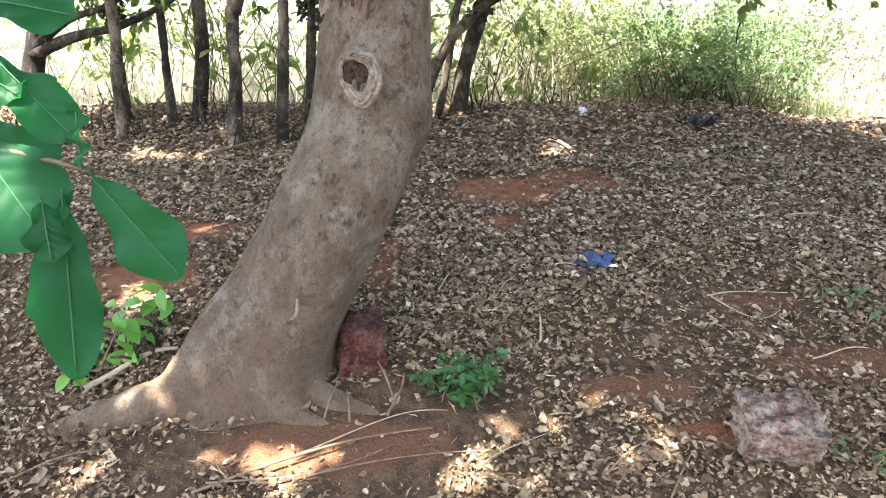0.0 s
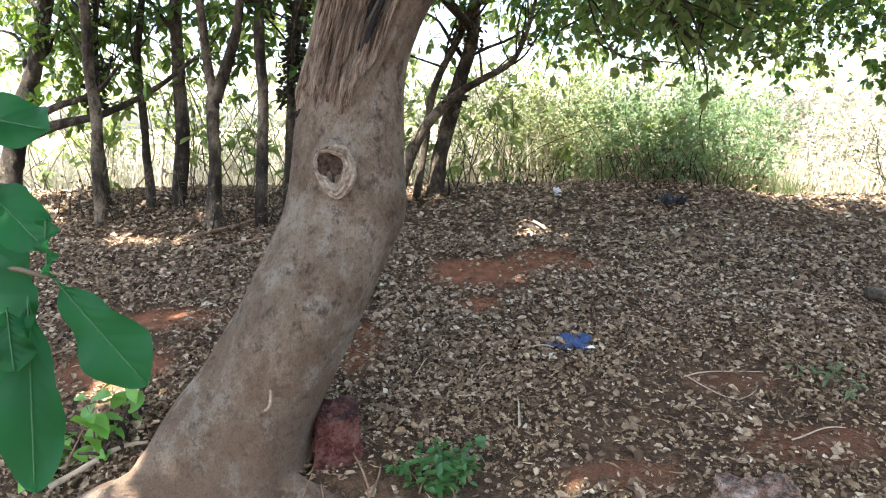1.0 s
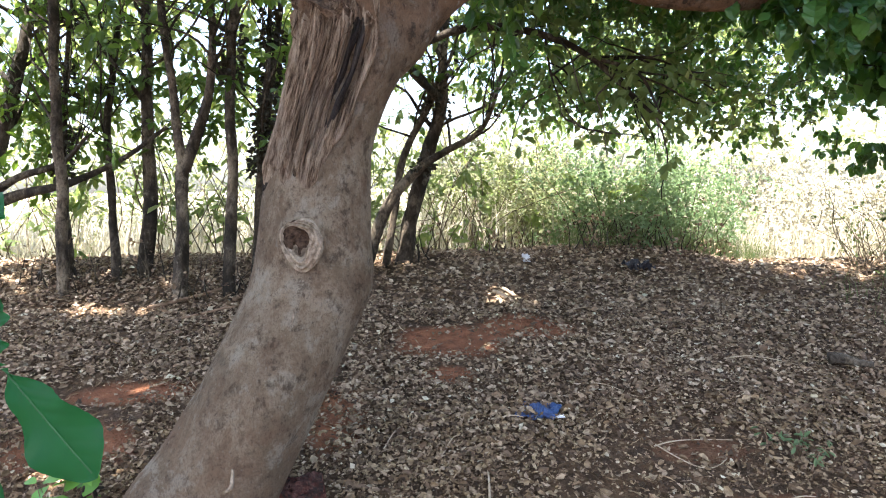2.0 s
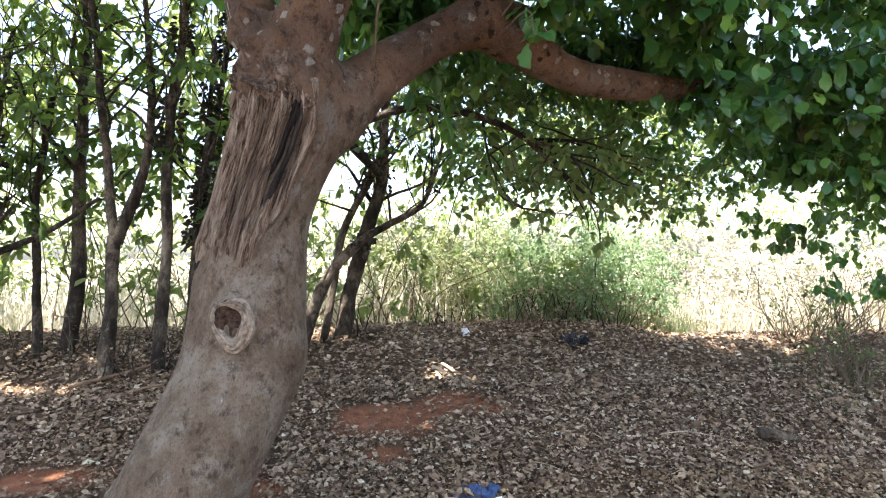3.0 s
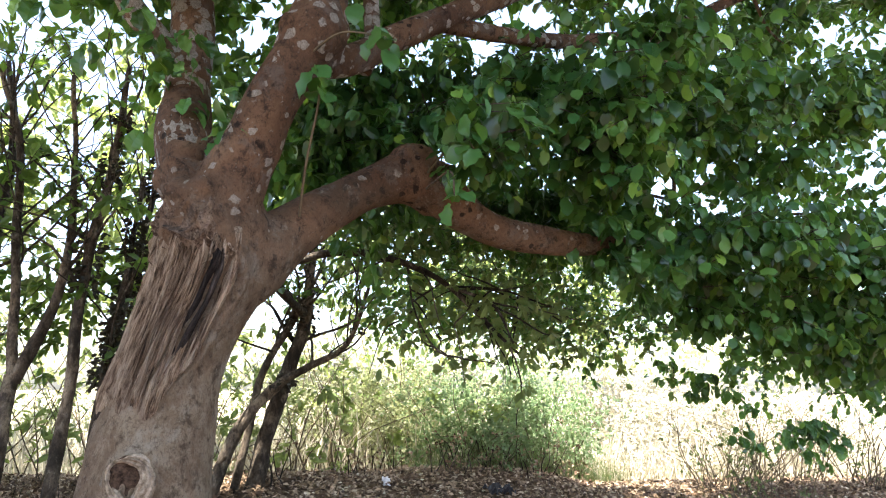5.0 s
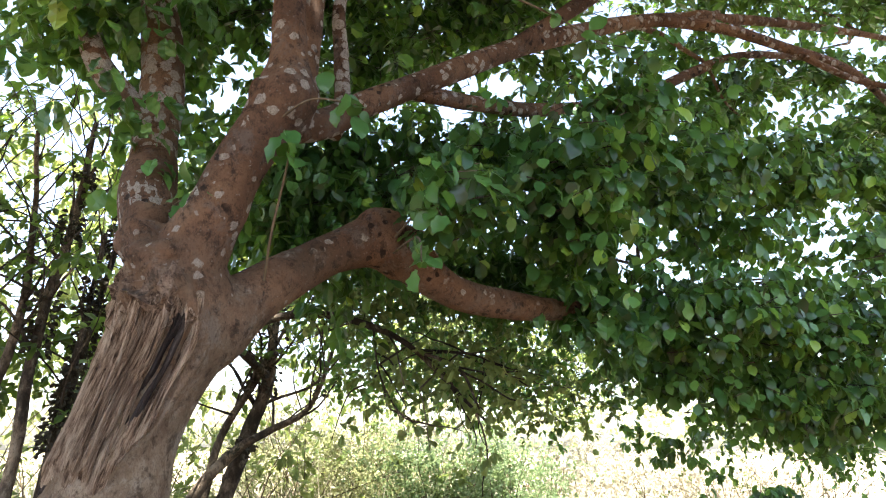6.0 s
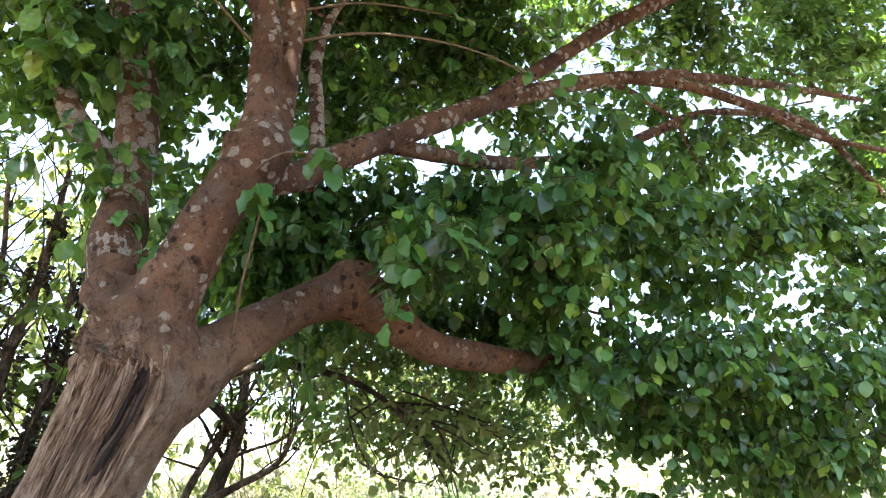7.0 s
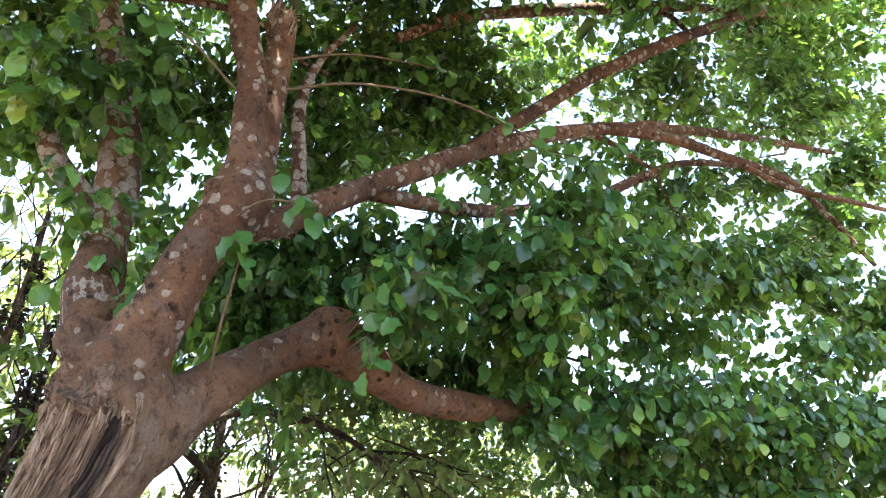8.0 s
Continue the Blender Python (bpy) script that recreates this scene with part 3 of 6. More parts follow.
def ground_scatter(name, n, xr, yr, template, sizes, wide, lift, tilt, label, cover=True, fade=False, soft_edge=False, mat=None):
    """Small dry things lying every way on the bank."""
    x, y = rng.uniform(*xr, n), rng.uniform(*yr, n)
    ok = rng.uniform(size=n) < litter_cover(x, y) if cover else np.ones(n, bool)
    if soft_edge:
        near = np.minimum(np.minimum(x - xr[0], xr[1] - x) / 0.9, (y - yr[0]) / 0.6) + 0.35 * smooth_noise(x * 3, y * 3, 28)
        ok &= rng.uniform(size=n) < near
    if fade:
        ok &= rng.uniform(size=n) < 1.05 - 0.17 * np.hypot((x - 0.3) * 0.8, y - 1.5) + 0.25 * smooth_noise(x, y, 29)
    x, y = x[ok], y[ok]
    n = len(x)
    at = np.stack([x, y, ground_z(x, y) + rng.uniform(0.003, lift, n)], 1)
    a = rng.uniform(0, 2 * np.pi, n)
    along = np.stack([np.cos(a), np.sin(a), rng.normal(0, 0.2, n) + SLOPE * np.sin(a)], 1)
    facing = rng.normal(size=(n, 3)) * tilt + (0, -SLOPE, 1)
    facing[rng.uniform(size=n) < 0.5] *= -1
    ln = np.clip(np.exp(rng.normal(np.log(sizes[0]), 0.38, n)), sizes[0] * 0.4, sizes[1])
    leaves = scatter(template, at, along, facing, ln, ln * rng.uniform(0.7, 1.15, n) * wide)
    tagged(part(name, fast_mesh(name, *leaves, mat or LITTER)), label, "leaf litter", kind="stuff")


def build_litter():
    ground_scatter("leaf_litter", 70000, (-2.6, 3.2), (0.30, 2.35), CURLED, (0.017, 0.048), 1.0, 0.030, 0.7, "dry grey-brown curled fallen leaves covering the bank", soft_edge=True, mat=BROWN_LITTER)
    ground_scatter("grey_leaf_litter", 26000, (-2.6, 3.0), (0.50, 2.6), CURLED, (0.018, 0.05), 0.9, 0.030, 0.7, "brittle pale grey fallen leaves lying on top", soft_edge=True)
    ground_scatter("upper_leaf_litter", 74000, (-3.4, 4.0), (1.9, 3.5), CHIP, (0.0215, 0.050), 1.0, 0.034, 0.65, "dry fallen leaves on the upper bank", soft_edge=True)
    ground_scatter("far_leaf_litter", 64000, (-4.4, 5.2), (3.1, 5.2), CHIP, (0.027, 0.055), 0.9, 0.036, 0.65, "dry fallen leaves covering the crest", soft_edge=True)
    ground_scatter("outer_leaf_litter", 22000, (-5.5, 6.5), (-3.0, 5.0), CHIP, (0.036, 0.07), 0.9, 0.022, 0.5, "thinly scattered dry leaves round the bank", True, True)
    ground_scatter("leaf_crumbs", 42000, (-2.2, 2.6), (0.75, 3.2), CHIP, (0.011, 0.024), 0.9, 0.012, 0.5, "small crumbled bits of dry leaf on the earth", True, mat=BROWN_LITTER)
    ground_scatter("dry_straw", 5200, (-2.6, 3.2), (0.70, 4.4), CHIP, (0.040, 0.09), 0.045, 0.03, 0.3, "short bits of dry stalk and straw among the leaves", False, mat=BROWN_LITTER)


build_litter()

# ---- the shade tree ----
TRUNK_LINE = [(-0.75, 1.56, 0.12, 0.31), (-0.725, 1.57, 0.26, 0.27), (-0.69, 1.58, 0.36, 0.235), (-0.641, 1.58, 0.477, 0.207), (-0.551, 1.60, 0.673, 0.208),
              (-0.461, 1.63, 0.86, 0.212), (-0.376, 1.68, 1.04, 0.207), (-0.313, 1.72, 1.202, 0.198), (-0.295, 1.74, 1.364, 0.184),
              (-0.285, 1.75, 1.486, 0.176), (-0.259, 1.76, 1.633, 0.161), (-0.208, 1.77, 1.784, 0.162), (-0.148, 1.77, 1.95, 0.184), (-0.14, 1.75, 2.10, 0.175), (-0.14, 1.74, 2.24, 0.13)]


def trunk_surface(s, th, lift=0.0):
    """A place on the trunk: s from 0 at the foot to 1 at the fork; th is 0 on the right, pi / 2 towards the path."""
    line = trunk_surface.line
    k = np.clip(np.asarray(s) * (len(line) - 1), 0, len(line) - 1)
    c = np.stack([np.interp(k, np.arange(len(line)), line[:, i]) for i in range(4)], -1)
    z = c[..., 2]
    r = c[..., 3] * (1 + 0.035 * smooth_noise(np.cos(th) * 2 + z * 3, np.sin(th) * 2 + z * 1.3, 71)
                     + 0.018 * smooth_noise(np.cos(th) * 6 + z * 9, np.sin(th) * 6, 72))
    foot = np.clip((0.62 - z) / 0.4, 0, 1) ** 2
    r = r * (1 + foot * (0.16 * np.cos(3 * th + 0.6) + 0.10 * np.cos(5 * th + 2.0)))
    r = r + 0.014 * np.exp(-(((th - 0.15) / 0.7) ** 2 + ((z - 1.18) / 0.11) ** 2))
    r = r + lift
    return np.stack([c[..., 0] + r * np.cos(th), c[..., 1] - r * np.sin(th), z], -1)


trunk_surface.line = spline(TRUNK_LINE, 120)


def surface_patch(s, th, lift):
    """Vertices and triangles of a grid over the trunk."""
    v = trunk_surface(s, th, lift)
    ns, nt = s.shape
    i, j = np.meshgrid(np.arange(nt - 1), np.arange(ns - 1))
    a = (j * nt + i).ravel()
    return v.reshape(-1, 3), np.vstack([np.stack([a, a + nt + 1, a + 1], 1), np.stack([a, a + nt, a + nt + 1], 1)])


def s_at(z):
    return float(np.interp(z, trunk_surface.line[:, 2], np.linspace(0, 1, 120)))


def build_trunk(tree):
    rings, sides = 130, 72
    S, T = np.meshgrid(np.linspace(0, 1, rings), np.linspace(0, 2 * np.pi, sides, endpoint=False), indexing="ij")
    v = trunk_surface(S, T, 0.0).reshape(-1, 3)
    v = np.vstack([v, v[:sides].mean(0), v[-sides:].mean(0)])
    t = []
    for i in range(rings - 1):
        for j in range(sides):
            p, q = i * sides + j, i * sides + (j + 1) % sides
            t += [(p, p + sides, q + sides), (p, q + sides, q)]
    for j in range(sides):
        k = (j + 1) % sides
        t += [(j, k, rings * sides), ((rings - 1) * sides + k, (rings - 1) * sides + j, rings * sides + 1)]
    chunks = [(v, np.array(t)), tube_arrays(LIMB_A[:5], 40, 28, 0.05, 14), tube_arrays(LIMB_B[:4], 40, 26, 0.05, 14), tube_arrays(LIMB_C[:3], 30, 22, 0.05, 7)]
    chunks += [tube_arrays(r, 30, 16, 0.10, k, 9) for k, r in enumerate(ROOTS)]
    # folded lip of bark down the side of the bare strip
    rim = ((2.5, 2.17, 0.030), (2.0, 2.16, 0.034), (1.60, 2.13, 0.030), (1.25, 2.04, 0.026), (0.98, 1.95, 0.024), (0.96, 1.84, 0.020), (1.02, 1.72, 0.017), (1.2, 1.62, 0.012), (1.5, 1.55, 0.008))
    line = [(*trunk_surface(np.array(s_at(z)), np.array(th), 0.004), r) for th, z, r in rim]
    chunks.append(tube_arrays(line, 80, 12, 0.22, 26, 16))
    for x, y, z, r, w in ((-0.265, 1.70, 2.27, 0.085, 5), (-0.25, 1.63, 2.20, 0.06, 6), (-0.28, 1.76, 2.36, 0.07, 7), (-0.19, 1.59, 2.21, 0.05, 8)):
        chunks.append(lump_arrays((x, y, z), (r, r * 0.8, r * 0.85), 0.22, w, 24))
    burl = np.random.default_rng(55)
    for k in range(26):
        p = trunk_surface(np.array(s_at(burl.uniform(2.04, 2.23))), np.array(burl.uniform(1.5, 2.9)), 0.004)
        r = burl.uniform(0.014, 0.036)
        chunks.append(lump_arrays(p, (r, r, r * burl.uniform(0.8, 1.9)), 0.3, k, 14))
    c = trunk_surface(np.array(s_at(1.355)), np.array(1.70), 0.0)
    ring = []
    for a in np.linspace(0, 2 * np.pi, 25):
        rr = 0.058 + 0.012 * np.exp(-((a - 4.95) / 0.5) ** 2)
        ring.append((c[0] + rr * math.cos(a), c[1] + 0.25 * abs(rr * math.cos(a)) ** 1.3 + 0.006, c[2] + 1.12 * rr * math.sin(a), 0.021 * (1 + 0.45 * math.cos(a - 5.6))))
    chunks.append(tube_arrays(ring, 60, 14, 0.12, 3, 18))
    trunk = place(part("trunk", fast_mesh("trunk", *join(chunks), BARK, True), label="smooth grey-brown leaning trunk"), tree)
    fuse = trunk.modifiers.new("fuse", "REMESH")
    fuse.mode, fuse.voxel_size, fuse.use_smooth_shade = "VOXEL", 0.009, True
    soften = trunk.modifiers.new("soften", "SMOOTH")
    soften.factor, soften.iterations = 0.5, 3
    # long strip where the bark is gone and the wood is split along its grain
    U, W = np.meshgrid(np.linspace(0, 1, 170), np.linspace(0, 1, 210), indexing="ij")
    z = 1.50 + 0.60 * U
    near_side = 1.42 - 0.46 * np.clip((U - 0.05) / 0.3, 0, 1) + 0.10 * U + 0.06 * smooth_noise(U * 9, 0 * U, 78)
    th = near_side + (3.05 - 0.10 * U - near_side) * W
    edge = np.minimum(np.minimum(W * 14, (1 - W) * 7), np.minimum(U * 6, (1 - U) * 14))
    edge = np.clip(edge + 0.45 * smooth_noise(th * 9, z * 14, 80) * (edge < 1.5), 0, 1)
    ridge = 1 - np.clip(np.abs(smooth_noise(th * 15 + 0.8 * z, z * 1.0, 81)), 0, 1)
    fine = 1 - np.clip(np.abs(smooth_noise(th * 46, z * 1.6, 82)), 0, 1)
    hair = 1 - np.clip(np.abs(smooth_noise(th * 95, z * 2.4, 83)), 0, 1)
    split = np.zeros_like(th)
    for th0, lean, z0, reach, wide, deep in ((1.50, -0.35, 1.84, 0.24, 0.05, 1.0), (1.32, -0.2, 1.88, 0.20, 0.04, 0.9), (1.72, -0.3, 1.68, 0.16, 0.035, 1.0), (1.98, -0.15, 1.80, 0.20, 0.022, 0.7), (2.25, 0.0, 1.90, 0.16, 0.02, 0.6),
                                             (2.1, -0.1, 1.62, 0.12, 0.02, 0.6), (2.5, 0.0, 1.75, 0.22, 0.02, 0.6), (1.62, -0.3, 1.95, 0.10, 0.03, 0.8)):
        split += deep * np.exp(-((th - th0 - lean * (z - z0) - 0.02 * np.sin(z * 40)) / wide) ** 2) * np.clip(1.2 - np.abs(z - z0) / reach, 0, 1)
    lift = -0.010 + edge * (0.010 + 0.024 * ridge ** 1.5 + 0.013 * fine + 0.006 * hair - 0.048 * np.clip(split, 0, 1))
    S = np.interp(z, trunk_surface.line[:, 2], np.linspace(0, 1, 120))
    verts, tris = surface_patch(S, th, lift)
    wood = fast_mesh("bare_wood", verts, tris, WOOD, False)
    wood.materials.append(CHARRED)
    rot = np.exp(-((th - 1.48 - 0.9 * np.clip(1.75 - z, 0, 1)) / 0.17) ** 2) * np.clip(1.5 - np.abs(z - 1.84) / 0.17, 0, 1) + 0.5 * np.clip((1.58 - z) / 0.06, 0, 1)
    rot = (rot + 0.28 * smooth_noise(th * 14, z * 6, 84) + 0.15 * smooth_noise(th * 50, z * 3, 85)).reshape(-1)
    wood.polygons.foreach_set("material_index", (rot[tris].mean(1) > 0.52).astype(np.int32))
    place(part("bare_wood", wood, label="weathered split wood without bark, dark and rotten along the cleft"), tree)
    # wrinkled callus that closes over the top of the strip
    U, W = np.meshgrid(np.linspace(0, 1, 90), np.linspace(0, 1, 130), indexing="ij")
    th = 1.38 + 1.65 * W
    z = 2.03 + 0.19 * U + 0.05 * np.clip(W - 0.5, 0, 1) - 0.035 * np.exp(-((W - 0.3) / 0.2) ** 2) * (1 - U)
    edge = np.clip(np.minimum(np.minimum(W * 7, (1 - W) * 7), np.minimum(U * 7, (1 - U) * 4)) + 0.3 * smooth_noise(th * 8, z * 30, 86), 0, 1)
    fold = 1 - np.clip(np.abs(smooth_noise(th * 6 + z * 8, z * 26 - th * 2, 87)), 0, 1)
    crack = 1 - np.clip(np.abs(smooth_noise(th * 17, z * 40, 88)), 0, 1)
    lift = -0.012 + edge * (0.010 + 0.036 * fold ** 2.5 + 0.022 * crack ** 2)
    S = np.interp(z, trunk_surface.line[:, 2], np.linspace(0, 1, 120))
    place(part("callus", fast_mesh("callus", *surface_patch(S, th, lift), CRUST, True), label="wrinkled callus bark over the bare wood"), tree)
    # pruning scar with a raised collar
    c = trunk_surface(np.array(s_at(1.36)), np.array(1.70), 0.0)
    a, b = np.meshgrid(np.linspace(0, 2 * np.pi, 97), np.linspace(0, 2 * np.pi, 65), indexing="ij")
    R = 0.050 * (1 + 0.08 * np.cos(2 * a + 0.5) + 0.06 * smooth_noise(np.cos(a) * 2, np.sin(a) * 2, 90))
    R = R + 0.024 * np.exp(-((a - 4.85) / 0.5) ** 2)
    tube = 0.0140 * (1 + 0.28 * smooth_noise(a * 4, b, 91) + 0.72 * np.cos(a - 5.6)) + 0.0024 * np.cos(9 * b + 0.6 * np.sin(3 * a))
    x, zz, yy = (R + tube * np.cos(b)) * np.cos(a), (R + tube * np.cos(b)) * 1.15 * np.sin(a), -tube * np.sin(b) * 1.6
    v = np.stack([c[0] + x, c[1] + yy - 0.014 + 0.3 * np.abs(x) ** 1.3, c[2] - 0.01 + zz], -1)
    ns, nt = a.shape
    i, j = np.meshgrid(np.arange(nt - 1), np.arange(ns - 1))
    k = (j * nt + i).ravel()
    tris = np.vstack([np.stack([k, k + nt + 1, k + 1], 1), np.stack([k, k + nt, k + nt + 1], 1)])
    place(part("knot_collar", fast_mesh("knot_collar", v.reshape(-1, 3), tris, COLLAR, True), label="raised bark collar round a pruned branch"), tree)
    ra, aa = np.meshgrid(np.linspace(0, 1, 9), np.linspace(0, 2 * np.pi, 33), indexing="ij")
    rr = 0.054 * ra
    x, zz = rr * np.cos(aa), rr * 1.15 * np.sin(aa)
    yy = -0.006 + 0.005 * smooth_noise(x * 90, zz * 90, 93) - 0.006 * ra
    v = np.stack([c[0] + x, c[1] + yy, c[2] - 0.01 + zz], -1)
    k = (np.meshgrid(np.arange(32), np.arange(8))[0] + 33 * np.meshgrid(np.arange(32), np.arange(8))[1]).ravel()
    tris = np.vstack([np.stack([k, k + 34, k + 1], 1), np.stack([k, k + 33, k + 34], 1)])
    place(part("knot_heart", fast_mesh("knot_heart", v.reshape(-1, 3), tris, ROT, True), label="rotten brown heartwood of the pruned branch"), tree)
    # ragged strips of bark hanging from the lip over the bare wood
    r = np.random.default_rng(77)
    for k in range(12):
        th, z0, ln = r.uniform(1.25, 2.7), 2.09 - r.uniform(0, 0.05), r.uniform(0.03, 0.09)
        line = []
        for u in np.linspace(0, 1, 5):
            p = trunk_surface(np.array(s_at(z0 - ln * u)), np.array(th + 0.08 * u * r.normal()), 0.018 + 0.022 * math.sin(2.6 * u) * r.uniform(0.5, 1.2))
            line.append((*p, 0.0055 * (1 - 0.75 * u) * r.uniform(0.6, 1.3)))
        place(limb("bark_strip", line, WOOD if k % 3 else BARK, None, "", 10, 6, 0.25, k, 20), tree)
    # small scars
    for thick, z, th, ln in ((1.0, 1.114, 1.60, 0.045), (1.55, 0.655, 1.41, 0.062)):
        c = trunk_surface(np.array(s_at(z)), np.array(th), 0.0)
        pts = [(c[0] - 0.012, c[1] + 0.002, c[2] - ln * 0.5, 0.003 * thick), (c[0] + 0.008, c[1] - 0.001, c[2] - ln * 0.25, 0.0045 * thick),
               (c[0] + 0.014, c[1] - 0.002, c[2] + ln * 0.2, 0.004 * thick), (c[0] + 0.013, c[1] + 0.004, c[2] + ln * 0.6, 0.002 * thick)]
        place(limb("bark_chip", pts, COLLAR, n=12, sides=8), tree)


def lump_arrays(at, size, rough, seed, n=28):
    """Vertices and triangles of a closed uneven lump."""
    a, b = np.meshgrid(np.linspace(0, np.pi, n), np.linspace(0, 2 * np.pi, 2 * n, endpoint=False), indexing="ij")
    d = np.stack([np.sin(a) * np.cos(b), np.sin(a) * np.sin(b), np.cos(a)], -1)
    f = smooth_noise(d[..., 0] * 3 + d[..., 2] * 2, d[..., 1] * 3 + seed, 100 + seed) + 0.5 * smooth_noise(d[..., 0] * 8 - d[..., 2] * 7, d[..., 1] * 8 + d[..., 2] * 4, 200 + seed)
    v = np.array(at) + d * np.array(size) * (1 + rough * f)[..., None]
    m = 2 * n
    tris = []
    for i in range(n - 1):
        for j in range(m):
            p, q = i * m + j, i * m + (j + 1) % m
            tris += [(p, p + m, q + m), (p, q + m, q)]
    return v.reshape(-1, 3), np.array(tris)


def lump(name, at, size, mat, rough, seed, n=28, label=""):
    return part(name, fast_mesh(name, *lump_arrays(at, size, rough, seed, n), mat, True), label=label)


ROOTS = [[(-0.62, 1.62, 0.86, 0.05), (-0.70, 1.56, 0.64, 0.10), (-0.79, 1.50, 0.48, 0.12), (-0.90, 1.44, 0.36, 0.105), (-1.0, 1.39, 0.325, 0.085), (-1.12, 1.35, 0.30, 0.065), (-1.24, 1.31, 0.28, 0.046), (-1.38, 1.28, 0.25, 0.02)],
         [(-0.72, 1.48, 0.44, 0.08), (-0.76, 1.40, 0.33, 0.055), (-0.81, 1.34, 0.285, 0.040), (-0.87, 1.29, 0.26, 0.028), (-0.95, 1.24, 0.245, 0.012)],
         [(-0.64, 1.48, 0.40, 0.085), (-0.58, 1.40, 0.315, 0.06), (-0.51, 1.37, 0.28, 0.042), (-0.42, 1.34, 0.265, 0.030), (-0.30, 1.30, 0.25, 0.014)],
         [(-0.58, 1.54, 0.42, 0.075), (-0.49, 1.47, 0.33, 0.05), (-0.38, 1.42, 0.305, 0.040), (-0.27, 1.38, 0.285, 0.030), (-0.14, 1.35, 0.27, 0.012)]]
LIMB_A = [(-0.15, 1.74, 2.10, 0.16), (-0.118, 1.70, 2.243, 0.120), (-0.055, 1.66, 2.384, 0.096), (0.004, 1.64, 2.543, 0.087), (0.079, 1.64, 2.688, 0.095), (0.135, 1.64, 2.79, 0.122),
          (0.143, 1.65, 2.89, 0.098), (0.143, 1.65, 2.98, 0.070), (0.140, 1.66, 3.152, 0.061), (0.130, 1.67, 3.356, 0.058), (0.082, 1.67, 3.557, 0.057), (0.04, 1.67, 3.80, 0.055), (-0.05, 1.62, 4.4, 0.045), (-0.02, 1.5, 5.0, 0.03)]
LIMB_B = [(-0.16, 1.77, 1.92, 0.15), (-0.044, 1.79, 2.028, 0.138), (0.09, 1.83, 2.142, 0.10), (0.234, 1.90, 2.258, 0.087), (0.399, 1.96, 2.368, 0.086), (0.56, 2.0, 2.430, 0.112),
          (0.69, 2.03, 2.37, 0.100), (0.822, 2.05, 2.285, 0.074), (0.992, 2.1, 2.244, 0.068), (1.281, 2.2, 2.243, 0.056), (1.678, 2.36, 2.285, 0.040), (2.05, 2.6, 2.40, 0.024), (2.5, 2.8, 2.55, 0.014), (3.0, 2.9, 2.6, 0.008)]
LIMB_C = [(-0.2, 1.82, 2.15, 0.12), (-0.297, 1.93, 2.478, 0.105), (-0.319, 2.05, 2.692, 0.086), (-0.325, 2.1, 3.031, 0.083), (-0.39, 2.15, 3.44, 0.077), (-0.50, 2.2, 3.816, 0.064), (-0.7, 2.3, 4.5, 0.04)]
LIMB_D = [(0.10, 1.70, 2.72, 0.06), (0.286, 1.78, 2.80, 0.056), (0.455, 1.85, 2.945, 0.054), (0.708, 1.95, 3.134, 0.053), (1.026, 2.05, 3.358, 0.051), (1.33, 2.15, 3.566, 0.048), (1.878, 2.3, 3.868, 0.042),
          (2.401, 2.4, 4.074, 0.036), (2.989, 2.5, 4.244, 0.03), (3.74, 2.6, 4.381, 0.024), (4.477, 2.7, 4.491, 0.016)]
LIMB_E = [(1.10, 2.07, 3.40, 0.034), (1.644, 2.15, 3.881, 0.040), (2.0, 2.2, 4.203, 0.042), (2.514, 2.25, 4.588, 0.042), (3.054, 2.3, 4.959, 0.038), (3.612, 2.35, 5.32, 0.03), (4.3, 2.4, 5.7, 0.02)]
LIMB_D2 = [(2.2, 2.36, 4.0, 0.034), (2.6, 2.35, 4.02, 0.032), (3.0, 2.35, 3.98, 0.03), (3.6, 2.4, 3.93, 0.026), (3.9, 2.4, 3.7, 0.02), (4.2, 2.4, 3.4, 0.014)]
LIMB_D4 = [(3.2, 2.37, 3.95, 0.022), (3.5, 2.3, 3.80, 0.02), (3.8, 2.2, 3.72, 0.018), (4.5, 2.2, 3.7, 0.012)]
LIMB_D3 = [(0.65, 1.95, 3.09, 0.04), (1.0, 2.1, 3.16, 0.036), (1.4, 2.25, 3.26, 0.034), (2.0, 2.4, 3.48, 0.032), (2.45, 2.45, 3.75, 0.03), (2.9, 2.5, 3.98, 0.024), (3.6, 2.55, 4.1, 0.016)]
LIMB_F = [(0.9, 2.4, 4.35, 0.03), (1.4, 2.5, 4.75, 0.04), (2.4, 2.6, 5.2, 0.045), (3.4, 2.65, 5.55, 0.04), (4.4, 2.7, 5.7, 0.03)]
KNOBS_A = [((0.13, 1.63, 2.80), (0.118, 0.105, 0.085)), ((0.19, 1.66, 2.84), (0.07, 0.07, 0.07)), ((-0.12, 1.62, 2.33), (0.05, 0.05, 0.06))]
KNOBS_B = [((0.56, 1.99, 2.455), (0.105, 0.10, 0.10)), ((0.66, 2.01, 2.40), (0.115, 0.105, 0.105)), ((0.52, 1.95, 2.50), (0.05, 0.05, 0.05)), ((0.30, 1.88, 2.33), (0.05, 0.05, 0.045))]
LIMB_C2 = [(-0.32, 2.06, 2.70, 0.06), (-0.40, 2.07, 2.88, 0.054), (-0.54, 2.04, 3.04, 0.050), (-0.605, 2.03, 3.17, 0.042), (-0.68, 2.1, 3.40, 0.026), (-0.8, 2.2, 3.7, 0.012)]
